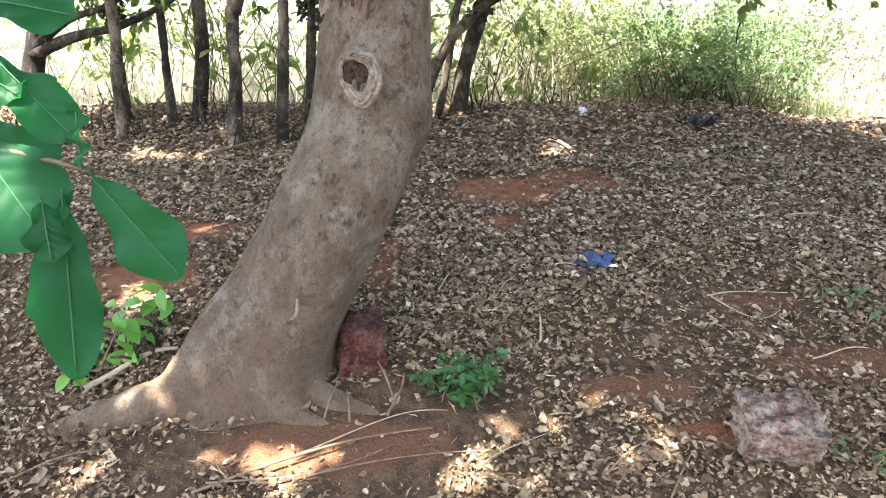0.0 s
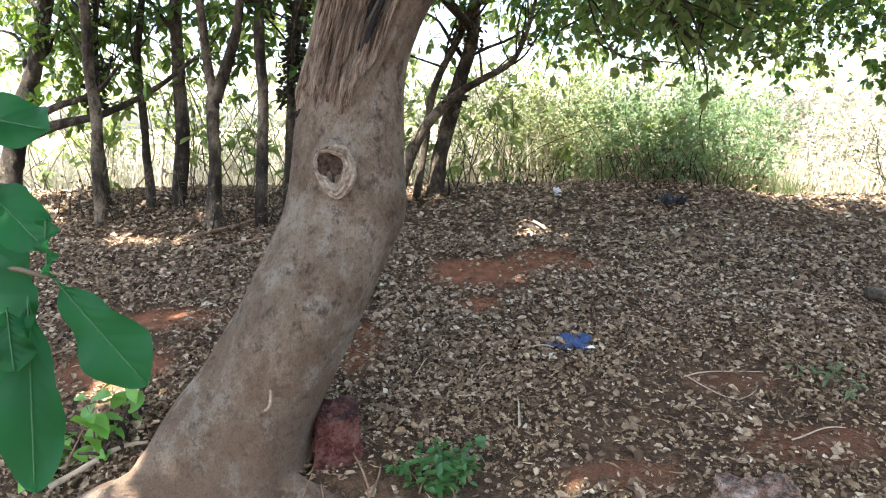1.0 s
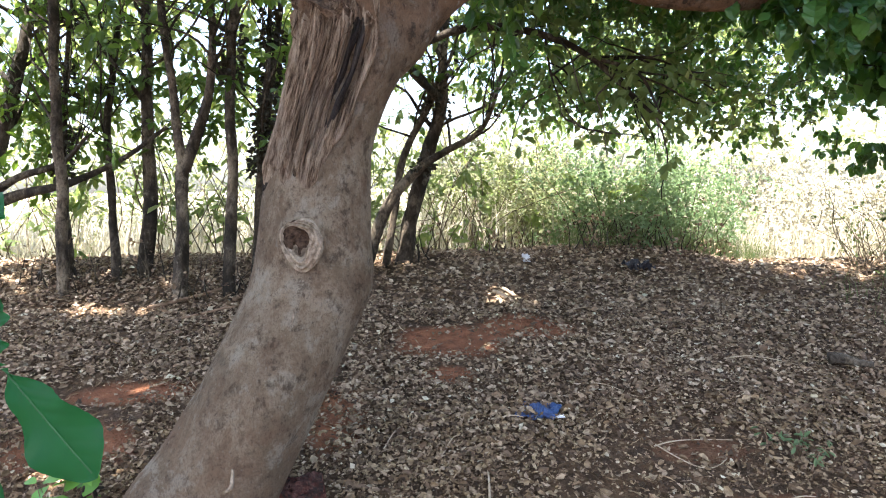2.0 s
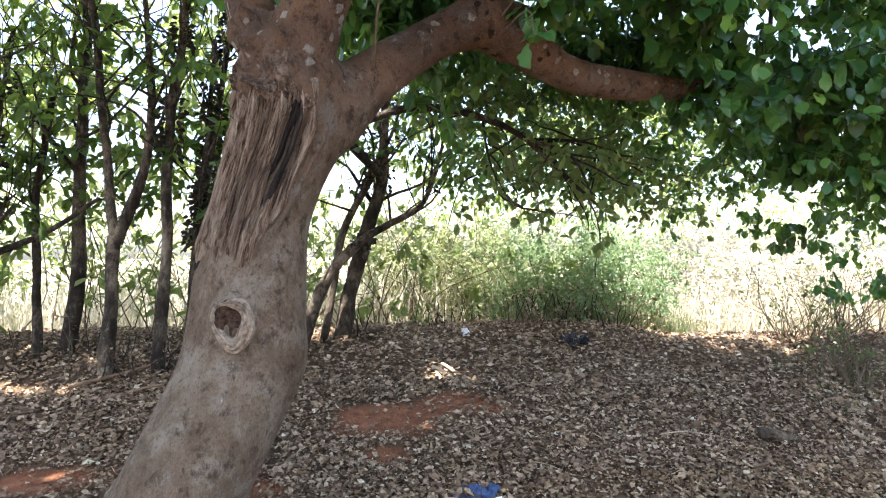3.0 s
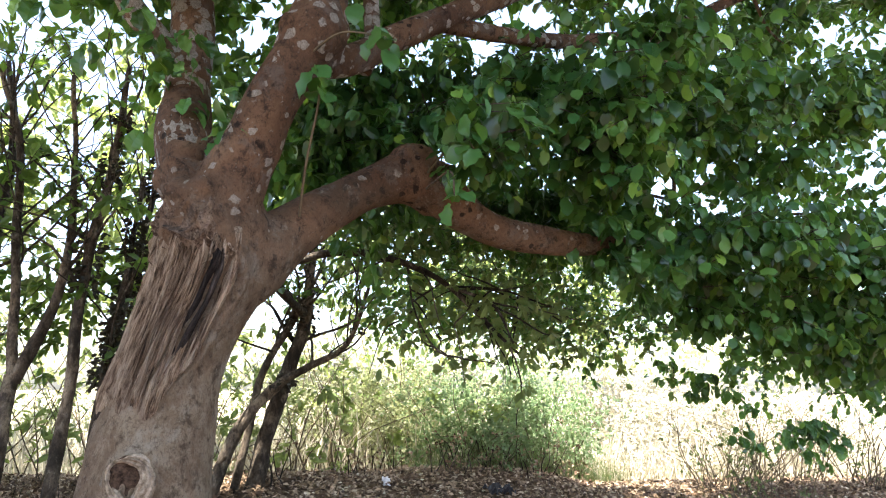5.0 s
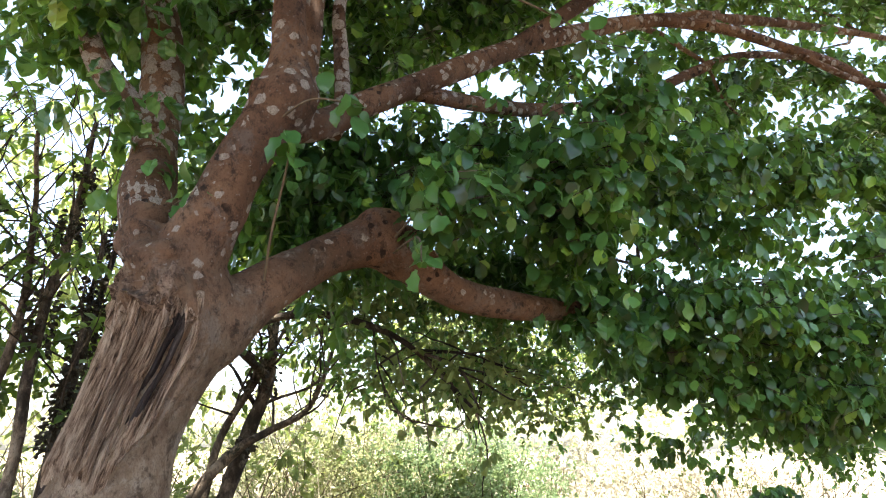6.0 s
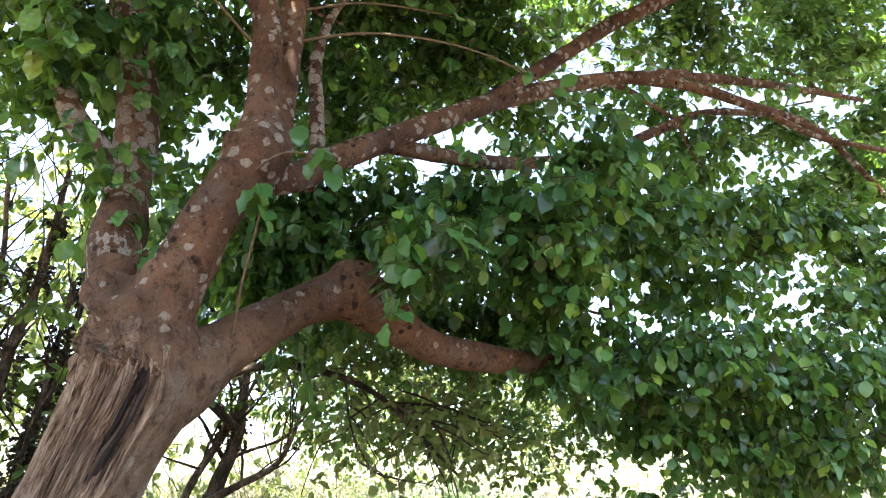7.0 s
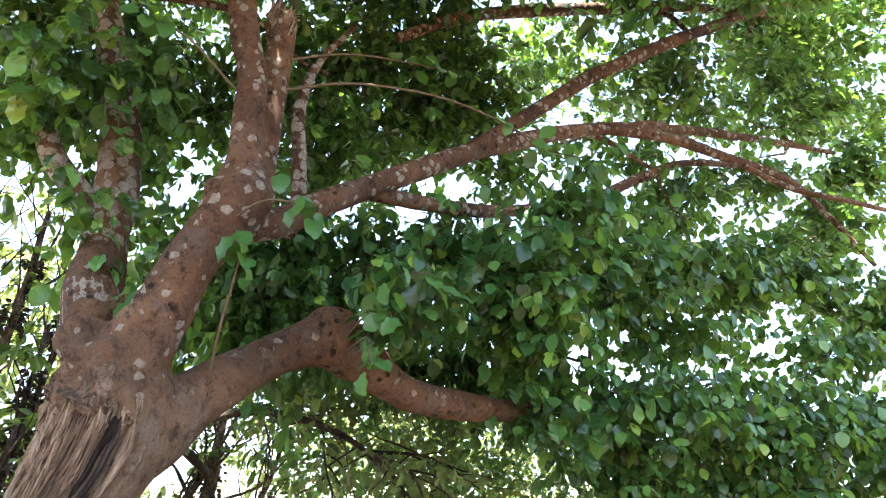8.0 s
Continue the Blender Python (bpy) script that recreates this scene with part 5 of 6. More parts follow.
# ---- the thin trees on the crest ----
THIN_TREES = [
    ([[(-1.381, 3.62, 0.70, 0.058), (-1.381, 3.735, 1.241, 0.049), (-1.382, 3.85, 1.669, 0.050)],
      [(-1.382, 3.84, 1.63, 0.044), (-1.448, 3.888, 2.046, 0.034), (-1.475, 3.925, 2.504, 0.031), (-1.538, 3.963, 3.045, 0.028), (-1.709, 4.0, 3.557, 0.021)],
      [(-1.382, 3.84, 1.63, 0.044), (-1.251, 3.862, 2.011, 0.038), (-1.176, 3.875, 2.467, 0.028), (-1.205, 3.888, 3.036, 0.021), (-1.263, 3.9, 3.542, 0.018)]], "slender forked tree with a grey trunk on the crest"),
    ([[(-1.098, 3.68, 0.75, 0.048), (-1.076, 3.775, 1.7, 0.04), (-1.04, 3.85, 2.5, 0.038), (-0.984, 3.925, 3.059, 0.032), (-0.967, 4.0, 3.683, 0.022)]], "slender straight tree wrapped in dark creeper on the crest"),
    ([[(-0.94, 3.84, 0.80, 0.03), (-0.902, 3.933, 1.775, 0.026), (-0.826, 4.017, 2.36, 0.024), (-0.762, 4.1, 2.94, 0.021), (-0.7, 4.2, 3.6, 0.014)]], "thin dark sapling trunk on the crest"),
    ([[(-1.765, 4.1, 0.85, 0.062), (-1.697, 4.15, 1.713, 0.054), (-1.7, 4.2, 2.372, 0.044), (-1.686, 4.25, 3.136, 0.034), (-1.791, 4.3, 3.767, 0.023)]], "slender tree with a dark trunk on the crest"),
    ([[(-2.142, 3.77, 0.75, 0.046), (-2.129, 3.815, 1.576, 0.043), (-2.144, 3.86, 2.195, 0.038), (-2.146, 3.905, 2.886, 0.034), (-2.181, 3.95, 3.411, 0.024)]], "slender pale-barked tree on the crest"),
    ([[(-2.21, 4.08, 0.8, 0.038), (-2.254, 4.12, 1.523, 0.03), (-2.21, 4.16, 2.237, 0.021), (-2.136, 4.2, 3.023, 0.017)]], "thin leaning tree on the crest"),
    ([[(-1.905, 4.02, 0.8, 0.041), (-1.945, 4.097, 1.379, 0.033), (-1.965, 4.173, 1.938, 0.029), (-1.865, 4.25, 2.73, 0.021)]], "thin tree with whorled leaves on the crest"),
    ([[(-2.92, 4.1, 0.8, 0.095), (-2.828, 4.133, 1.384, 0.082), (-2.641, 4.167, 1.944, 0.062), (-2.425, 4.2, 2.724, 0.045)],
      [(-2.82, 4.11, 1.39, 0.055), (-2.513, 4.075, 1.506, 0.04), (-2.159, 4.05, 1.573, 0.029), (-1.841, 4.025, 1.706, 0.021), (-1.524, 4.0, 1.916, 0.014)],
      [(-2.80, 4.12, 1.45, 0.04), (-2.5, 4.05, 1.62, 0.03), (-2.2, 4.0, 1.70, 0.022), (-2.0, 3.95, 1.86, 0.014)]], "thicker dark tree with low slanting boughs on the crest"),
    ([[(-0.98, 3.8, 0.75, 0.039), (-0.928, 3.85, 1.509, 0.031), (-0.858, 3.9, 2.181, 0.023), (-0.809, 3.95, 2.924, 0.016)]], "thin dark tree behind the leaning trunk"),
    ([[(-0.06, 4.2, 0.85, 0.078), (0.053, 4.22, 1.405, 0.065), (0.152, 4.24, 1.753, 0.066), (0.253, 4.26, 2.109, 0.051), (0.285, 4.28, 2.633, 0.032), (0.386, 4.3, 3.174, 0.02)],
      [(-0.32, 4.02, 0.88, 0.056), (-0.128, 4.04, 1.376, 0.048), (0.097, 4.08, 1.634, 0.038), (0.278, 4.12, 1.748, 0.031), (0.531, 4.16, 1.913, 0.023), (0.667, 4.2, 2.307, 0.016)],
      [(-0.17, 4.15, 0.85, 0.036), (-0.023, 4.167, 1.636, 0.03), (0.146, 4.183, 2.021, 0.027), (0.32, 4.2, 2.3, 0.02)]], "dark many-stemmed tree leaning over the crest"),
]


def build_thin_trees():
    for k, (stems, label) in enumerate(THIN_TREES):
        x, y = stems[0][0][:2]
        tree = thing("thin_tree", (x, y, float(ground_z(x, y))), label, "tree", "thin trees along the crest")
        stems = [[(px, py, pz, pr * 0.8) for px, py, pz, pr in pts] for pts in stems]
        for i, pts in enumerate(stems):
            place(limb("trunk" if i == 0 else "bough", pts, PALE_BARK if k in (0, 1, 4, 9) else THIN, None, "", 60, 12, 0.13, k * 3 + i, 9, 0.013), tree)
        # side shoots and their leaves
        ends = []
        r = np.random.default_rng(300 + k)
        for pts in stems:
            s = spline(pts, 30)
            for i in list(range(14, 30, 2)) + list(range(11, 30, 3)):
                if s[i, 2] < 1.75:
                    continue
                p, rad = s[i, :3], s[i, 3] * r.uniform(0.5, 1.0)
                d = unit(r.normal(size=3) * (0.8, 0.7, 0.3) + (0, 0.1, 1.0))
                q = [(*p, rad * 0.45)]
                for step in range(1, 6):
                    p = p + d * r.uniform(0.10, 0.27)
                    d = unit(d + r.normal(size=3) * 0.22)
                    q.append((*p, max(0.003, rad * 0.45 * (1 - step / 5.5))))
                    ends.append(p)
                place(limb("branch", q, THIN, None, "", 14, 5, 0.08, i, 9, 0.01), tree)
        ends = np.array(ends)
        ends = ends[ends[:, 2] > 1.75]
        m = min(len(ends), 32)
        starts = ends[r.choice(len(ends), m, replace=False)] + r.normal(size=(m, 3)) * 0.08
        if k in (1, 2, 5, 8, 9):
            # clumps of creeper that cling to the stems, coloured dark as if backlit
            c = np.vstack([spline(p, 60)[22:52, :4] for p in stems])
            c = c[r.choice(len(c), 700)]
            c = c[smooth_noise(c[:, 2] * 9, c[:, 0] * 0 + k, 640) > -0.1]
            off = unit(r.normal(size=(len(c), 3)) * (1, 1, 0.3))
            at = c[:, :3] + off * (c[:, [3]] + r.uniform(0, 0.045, (len(c), 1)))
            ln = r.uniform(0.02, 0.05, len(c))
            tagged(place(part("creeper", fast_mesh("creeper", *scatter(OVAL, at, off + (0, 0, -0.5), r.normal(size=(len(c), 3)), ln, ln), CREEPER), label="creeper coloured dark as if backlit"), tree), kind="stuff")
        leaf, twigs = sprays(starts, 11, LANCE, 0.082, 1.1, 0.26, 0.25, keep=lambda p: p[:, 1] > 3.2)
        # leaf colour carries the shade under the big crown
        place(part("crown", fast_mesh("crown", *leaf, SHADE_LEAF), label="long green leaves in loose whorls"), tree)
        tagged(place(part("twig_mass", fast_mesh("twig_mass", *twigs, THIN)), tree), kind="stuff")


build_thin_trees()


# ---- woods, bushes and grass behind the crest ----
def build_backing():
    blobs = [(-3.0, 5.8, 3.6, 0.9, 0.6, 0.7), (-1.4, 6.0, 3.8, 0.6, 0.5, 0.6), (-0.3, 5.5, 3.2, 0.7, 0.5, 0.8), (0.8, 5.6, 2.85, 0.8, 0.5, 0.6), (1.8, 6.2, 3.0, 1.0, 0.6, 0.6),
             (2.9, 6.6, 2.9, 1.0, 0.6, 0.6), (4.2, 7.2, 2.9, 1.2, 0.7, 0.7), (-2.4, 4.8, 2.7, 0.8, 0.4, 0.5), (-4.4, 5.2, 2.8, 1.0, 0.8, 1.0), (-0.9, 5.2, 2.4, 0.8, 0.5, 0.4), (1.6, 4.6, 2.75, 0.8, 0.3, 0.4)]
    blobs += [(-2.2, 5.6, 2.9, 0.8, 0.5, 0.6), (-1.0, 5.7, 3.2, 0.7, 0.5, 0.6), (-3.4, 5.6, 2.6, 0.7, 0.5, 0.5), (-1.9, 5.8, 4.3, 0.9, 0.5, 0.6), (-0.2, 5.8, 4.2, 0.8, 0.5, 0.5)]
    blobs += [(1.0, 5.8, 2.15, 0.6, 0.3, 0.25), (2.0, 6.0, 2.2, 0.7, 0.3, 0.25), (3.2, 6.4, 2.1, 0.6, 0.3, 0.3)]
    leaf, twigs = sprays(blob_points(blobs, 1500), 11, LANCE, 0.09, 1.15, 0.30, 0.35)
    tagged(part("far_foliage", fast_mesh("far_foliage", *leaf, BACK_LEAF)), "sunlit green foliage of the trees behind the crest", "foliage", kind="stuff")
    tagged(part("far_twigs", fast_mesh("far_twigs", *twigs, THIN)), "fine dark twigs among the far foliage", "foliage", kind="stuff")

    # clumps whose shade is put into the leaf colour
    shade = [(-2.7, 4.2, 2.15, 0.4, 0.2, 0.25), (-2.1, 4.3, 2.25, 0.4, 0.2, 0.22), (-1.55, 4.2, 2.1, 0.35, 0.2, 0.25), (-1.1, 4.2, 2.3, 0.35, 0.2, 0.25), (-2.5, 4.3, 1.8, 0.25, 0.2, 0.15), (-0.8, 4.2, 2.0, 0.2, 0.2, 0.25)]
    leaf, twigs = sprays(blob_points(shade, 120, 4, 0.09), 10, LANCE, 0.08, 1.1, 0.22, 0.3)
    tagged(part("shaded_foliage", fast_mesh("shaded_foliage", *leaf, SHADE_LEAF)), "leaves among the thin trees, coloured dark as if shaded", "foliage", kind="stuff")


build_backing()


def build_bush(at, size, leaves, label, seed, leaf_size=0.028, mat=None, stems=26, shape=None):
    x, y = at
    z = float(ground_z(x, y))
    bush = thing("bush", (x, y, z), label, "bush", "bushes behind the crest")
    r = np.random.default_rng(seed)
    ends = []
    for _ in range(stems):
        p = np.array([x, y, z - 0.03]) + r.normal(size=3) * (size[0] * 0.25, size[1] * 0.25, 0)
        d = unit(r.normal(size=3) * (0.45, 0.4, 0.1) + (0, 0, 1))
        stout = 0.0032 if stems > 30 else 0.005
        q = [(*p, stout)]
        for step in range(1, 7):
            p = p + d * size[2] * r.uniform(0.12, 0.2)
            d = unit(d + r.normal(size=3) * 0.2)
            q.append((*p, stout * (1 - step / 7) + 0.001))
            if step > 1:
                ends.append(p)
        place(limb("stem", q, THIN if mat is LITTER else SHOOT, None, "", 12, 4, 0.03, 1, 7, 0.012), bush)
    ends = np.array(ends)
    starts = ends[r.integers(0, len(ends), leaves // 9)] + r.normal(size=(leaves // 9, 3)) * 0.07
    leaf, twigs = sprays(starts, 9, shape or FLAT, leaf_size, 1.0, 0.17, 0.0, gaps=False)
    place(part("foliage", fast_mesh("foliage", *leaf, mat or BUSH_LEAF)), bush)


for b in (((1.75, 5.1), (1.0, 0.5, 1.0), 17000, "rounded green leafy bush behind the crest", 401),
          ((2.25, 5.0), (0.7, 0.5, 0.85), 10000, "green leafy bush on the crest, thin at its side", 410),
          ((1.15, 5.55), (0.9, 0.6, 1.1), 12000, "loose yellow-green bush behind the crest", 402, 0.03, WEED_LEAF),
          ((0.4, 6.0), (0.8, 0.6, 1.2), 6500, "thin sunlit bush at the field's edge", 404, 0.035, WEED_LEAF),
          ((3.05, 3.3), (0.4, 0.4, 0.45), 260, "low twiggy half-dry bush beside the path", 405, 0.03, GREEN_GRASS)):
    build_bush(*b)
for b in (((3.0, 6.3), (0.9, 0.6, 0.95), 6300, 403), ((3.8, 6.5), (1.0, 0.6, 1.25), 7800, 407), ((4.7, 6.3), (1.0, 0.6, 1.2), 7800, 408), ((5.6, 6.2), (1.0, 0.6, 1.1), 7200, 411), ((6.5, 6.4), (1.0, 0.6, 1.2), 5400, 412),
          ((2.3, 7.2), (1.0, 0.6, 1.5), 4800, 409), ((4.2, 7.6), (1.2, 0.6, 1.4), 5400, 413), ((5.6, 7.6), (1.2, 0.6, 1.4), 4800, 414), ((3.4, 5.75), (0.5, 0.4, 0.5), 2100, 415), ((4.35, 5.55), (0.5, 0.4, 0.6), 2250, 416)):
    build_bush(b[0], b[1], b[2], "dry shrub in full sun beyond the path, whitened for glare", b[3], 0.04, PALE_LEAF, 22)
for b in (((3.55, 4.15), (0.55, 0.4, 0.75), 406), ((4.05, 4.3), (0.6, 0.4, 0.85), 417), ((4.5, 4.0), (0.6, 0.4, 0.8), 418), ((3.2, 4.0), (0.35, 0.3, 0.45), 419)):
    build_bush(b[0], b[1], 320, "dry brown twiggy bush beside the path", b[2], 0.03, GREEN_GRASS, 34)
for k, (x, y, h, n) in enumerate(((-2.5, 4.7, 1.0, 140), (-1.75, 4.9, 1.2, 170), (-1.2, 4.5, 0.9, 130), (-0.75, 4.8, 1.1, 150), (-0.35, 4.6, 0.8, 130), (0.35, 4.75, 0.8, 160), (-3.2, 4.9, 1.1, 140))):
    build_bush((x, y), (0.45, 0.4, h), n, "young leafy shoots in sun among the thin trees", 420 + k, 0.085, BACK_LEAF, 7, LANCE)
for k, (x, y, h, n) in enumerate(((-2.9, 5.3, 2.0, 330), (-2.1, 5.4, 2.2, 360), (-1.45, 5.2, 1.9, 300), (-0.95, 5.5, 2.1, 320), (0.15, 5.3, 1.7, 330), (0.6, 5.6, 2.0, 380), (1.05, 5.9, 2.2, 340))):
    build_bush((x, y), (0.6, 0.4, h), n, "tall loose leafy shoots in sun behind the thin trees", 470 + k, 0.085, BACK_LEAF, 9, LANCE)
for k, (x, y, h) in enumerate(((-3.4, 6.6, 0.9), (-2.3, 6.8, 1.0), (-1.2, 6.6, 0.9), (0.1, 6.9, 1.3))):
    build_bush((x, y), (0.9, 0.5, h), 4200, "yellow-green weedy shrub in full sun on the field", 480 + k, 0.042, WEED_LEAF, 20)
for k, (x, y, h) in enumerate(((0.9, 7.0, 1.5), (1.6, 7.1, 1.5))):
    build_bush((x, y), (0.9, 0.5, h), 4200, "half-dry shrub in full sun on the field, whitened for glare", 490 + k, 0.042, PALE_LEAF, 20)
for k, (x, y) in enumerate(((1.45, 4.62), (1.75, 4.6), (2.05, 4.6), (-1.3, 3.62), (-0.35, 4.0), (-2.05, 3.85), (-0.95, 3.75), (-1.7, 4.0), (0.1, 4.25), (1.3, 4.4), (1.6, 4.5), (1.95, 4.45), (2.3, 4.6), (0.7, 4.5), (-2.5, 4.0), (-2.8, 3.8))):
    build_bush((x, y), (0.35, 0.25, 0.28), 110, "low dry tangle of twigs at the trees' feet", 440 + k, 0.032, LITTER, 9)


def grass(name, n, xr, yr, height, mat, label, clump=0.25, accept=None, wide=0.010):
    x, y = rng.uniform(*xr, n), rng.uniform(*yr, n)
    cl = smooth_noise(x / clump * 0.5, y / clump * 0.5, 500)
    ok = cl > rng.uniform(-1.2, 0.6, n)
    if accept is not None:
        ok &= accept(x, y)
    x, y = x[ok], y[ok]
    n = len(x)
    at = np.stack([x, y, ground_z(x, y) - 0.02], 1)
    along = rng.normal(size=(n, 3)) * (0.25, 0.25, 0.05) + (0, 0, 1)
    ln = rng.uniform(0.45, 1.1, n) * height
    facing = rng.normal(size=(n, 3))
    tagged(part(name, fast_mesh(name, *scatter(BLADE, at, along, facing, ln, rng.uniform(0.5, 1.2, n) * wide), mat)), label, "grass", kind="stuff")


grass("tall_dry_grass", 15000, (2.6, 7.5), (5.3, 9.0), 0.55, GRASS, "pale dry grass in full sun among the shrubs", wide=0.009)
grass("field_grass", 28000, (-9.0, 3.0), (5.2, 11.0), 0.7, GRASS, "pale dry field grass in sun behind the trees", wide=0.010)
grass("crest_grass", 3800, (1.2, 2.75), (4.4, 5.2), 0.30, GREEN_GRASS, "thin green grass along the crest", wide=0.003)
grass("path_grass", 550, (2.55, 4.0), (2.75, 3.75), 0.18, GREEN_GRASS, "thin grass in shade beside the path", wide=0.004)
grass("far_field_grass", 8000, (-40, 40), (12, 50), 0.8, GRASS, "far pale grass field", clump=1.5, wide=0.045)


def build_far_woods():
    n = 9000
    x = rng.uniform(-90, 90, n)
    y = 62 + 6 * smooth_noise(x * 0.08, x * 0.03, 611) + rng.normal(0, 2, n)
    top = 6.5 + 2.2 * smooth_noise(x * 0.12, 0 * x, 612)
    at = np.stack([x, y, 0.4 + rng.uniform(0, 1, n) ** 0.8 * top], 1)
    ln = rng.uniform(0.3, 0.75, n)
    leaf = scatter(FLAT, at, rng.normal(size=(n, 3)), rng.normal(size=(n, 3)), ln, ln)
    tagged(part("far_woods", fast_mesh("far_woods", *leaf, WEED_LEAF)), "hazy line of woods beyond the field", "woods", kind="stuff")


build_far_woods()

# ---- loose things on the bank ----
def boulder(name, at, size, turn, label, category, seed, chamfer=0.32, mat=LATERITE):
    """A rough hewn block: a cube rounded unevenly, with chipped faces, sunk a little into the earth."""
    n = 36
    lin = np.linspace(-1, 1, n)
    verts, tris, count = [], [], 0
    for axis in range(3):
        for sign in (-1, 1):
            a, b = np.meshgrid(lin, lin, indexing="ij")
            p = np.zeros((n, n, 3))
            p[..., axis], p[..., (axis + 1) % 3], p[..., (axis + 2) % 3] = sign, a, b
            q = p / np.linalg.norm(p, axis=-1, keepdims=True) * 1.25
            p = p * (1 - chamfer) + q * chamfer
            f = (smooth_noise(p[..., 0] * 2 + p[..., 2] * 1.4, p[..., 1] * 2 - p[..., 2], seed) * 0.16
                 + smooth_noise(p[..., 0] * 6 - p[..., 2] * 5, p[..., 1] * 6 + p[..., 2] * 3, seed + 1) * 0.085
                 + smooth_noise(p[..., 0] * 15 + p[..., 2] * 11, p[..., 1] * 15 - p[..., 2] * 9, seed + 2) * 0.05)
            verts.append((p * (1 + f)[..., None]).reshape(-1, 3))
            i, j = np.meshgrid(np.arange(n - 1), np.arange(n - 1))
            k = (j * n + i).ravel() + count
            t = np.vstack([np.stack([k, k + n, k + n + 1], 1), np.stack([k, k + n + 1, k + 1], 1)])
            tris.append(t if sign > 0 else t[:, ::-1])
            count += n * n
    v = np.vstack(verts) * np.array(size)
    m = np.array(pose(0, 0, 0, *turn).to_3x3())
    v = v @ m.T
    me = fast_mesh(name, v, np.vstack(tris), mat, True)
    bm = bmesh.new()
    bm.from_mesh(me)
    bmesh.ops.remove_doubles(bm, verts=bm.verts, dist=0.0004)
    bm.to_mesh(me)
    bm.free()
    ob = part(name, me)
    bottom = float(v[:, 2].min())
    ob.location = (at[0], at[1], float(ground_z(*at)) - bottom - 0.035)
    return tagged(ob, label, category)


boulder("stone", (0.915, 1.225), (0.108, 0.085, 0.074), (22, -6, -14), "rough pinkish laterite stone with a dark weathered top", "stone", 701, 0.42)
boulder("stone", (-0.355, 1.62), (0.072, 0.085, 0.088), (6, 3, 14), "squarish dark red laterite stone beside the tree's foot", "stone", 711, 0.12, RED_LATERITE)


def crumpled(name, at, size, turn, mat, label, category, seed, height):
    """A creased sheet lying on the leaves."""
    n = 26
    a, b = np.meshgrid(np.linspace(-1, 1, n), np.linspace(-1, 1, n), indexing="ij")
    edge = 1 + 0.13 * smooth_noise(a * 2.2, b * 2.2, seed)
    crease = np.abs(smooth_noise(a * 3 + b * 1.5, b * 3, seed + 1)) + 0.5 * np.abs(smooth_noise(a * 8, b * 8 + a * 3, seed + 2))
    v = np.stack([a * size[0] * edge, b * size[1] * edge, height * (crease - 0.2)], -1).reshape(-1, 3)
    m = np.array(pose(0, 0, 0, *turn).to_3x3())
    v = v @ m.T
    i, j = np.meshgrid(np.arange(n - 1), np.arange(n - 1))
    k = (j * n + i).ravel()
    top = np.vstack([np.stack([k, k + n, k + n + 1], 1), np.stack([k, k + n + 1, k + 1], 1)])
    low = v - np.array([0, 0, 0.0015])
    ob = part(name, fast_mesh(name, np.vstack([v, low]), np.vstack([top, top[:, ::-1] + n * n]), mat, False))
    ob.location = (at[0], at[1], float(ground_z(*at)) + 0.018)
    return tagged(ob, label, category)


BLUE = plain_material("blue_plastic", (0.010, 0.022, 0.075), (0.025, 0.06, 0.16), 18, 0.4, 0.4)
WHITE = plain_material("white_paper", (0.75, 0.75, 0.78), (0.85, 0.85, 0.86), 30, 0.6, 0.3)
BLACK = plain_material("black_plastic", (0.012, 0.012, 0.016), (0.03, 0.03, 0.04), 20, 0.4, 0.5)
packet = crumpled("plastic_packet", (0.545, 2.27), (0.085, 0.062), (16, 0, -24), BLUE, "crumpled blue plastic packet on dry leaves", "packet", 731, 0.022)
trim = crumpled("packet_edge", (0.61, 2.235), (0.045, 0.008), (13, 0, -8), WHITE, "", "", 735, 0.006)
trim.name = "white_edge"
trim.parent = packet
trim.matrix_parent_inverse = Matrix.Translation(packet.location).inverted()
crumpled("paper_scrap", (0.82, 4.22), (0.028, 0.032), (65, 0, 20), WHITE, "crumpled white paper scrap on the crest", "paper", 741, 0.03)
crumpled("plastic_bag", (1.56, 4.03), (0.09, 0.06), (20, 0, 5), BLACK, "crumpled black plastic bag at the grass edge", "bag", 751, 0.06)
crumpled("paper_scrap", (-0.02, 4.36), (0.05, 0.03), (40, 0, 50), WHITE, "small pale paper scrap beside the leaning stems", "paper", 745, 0.02)

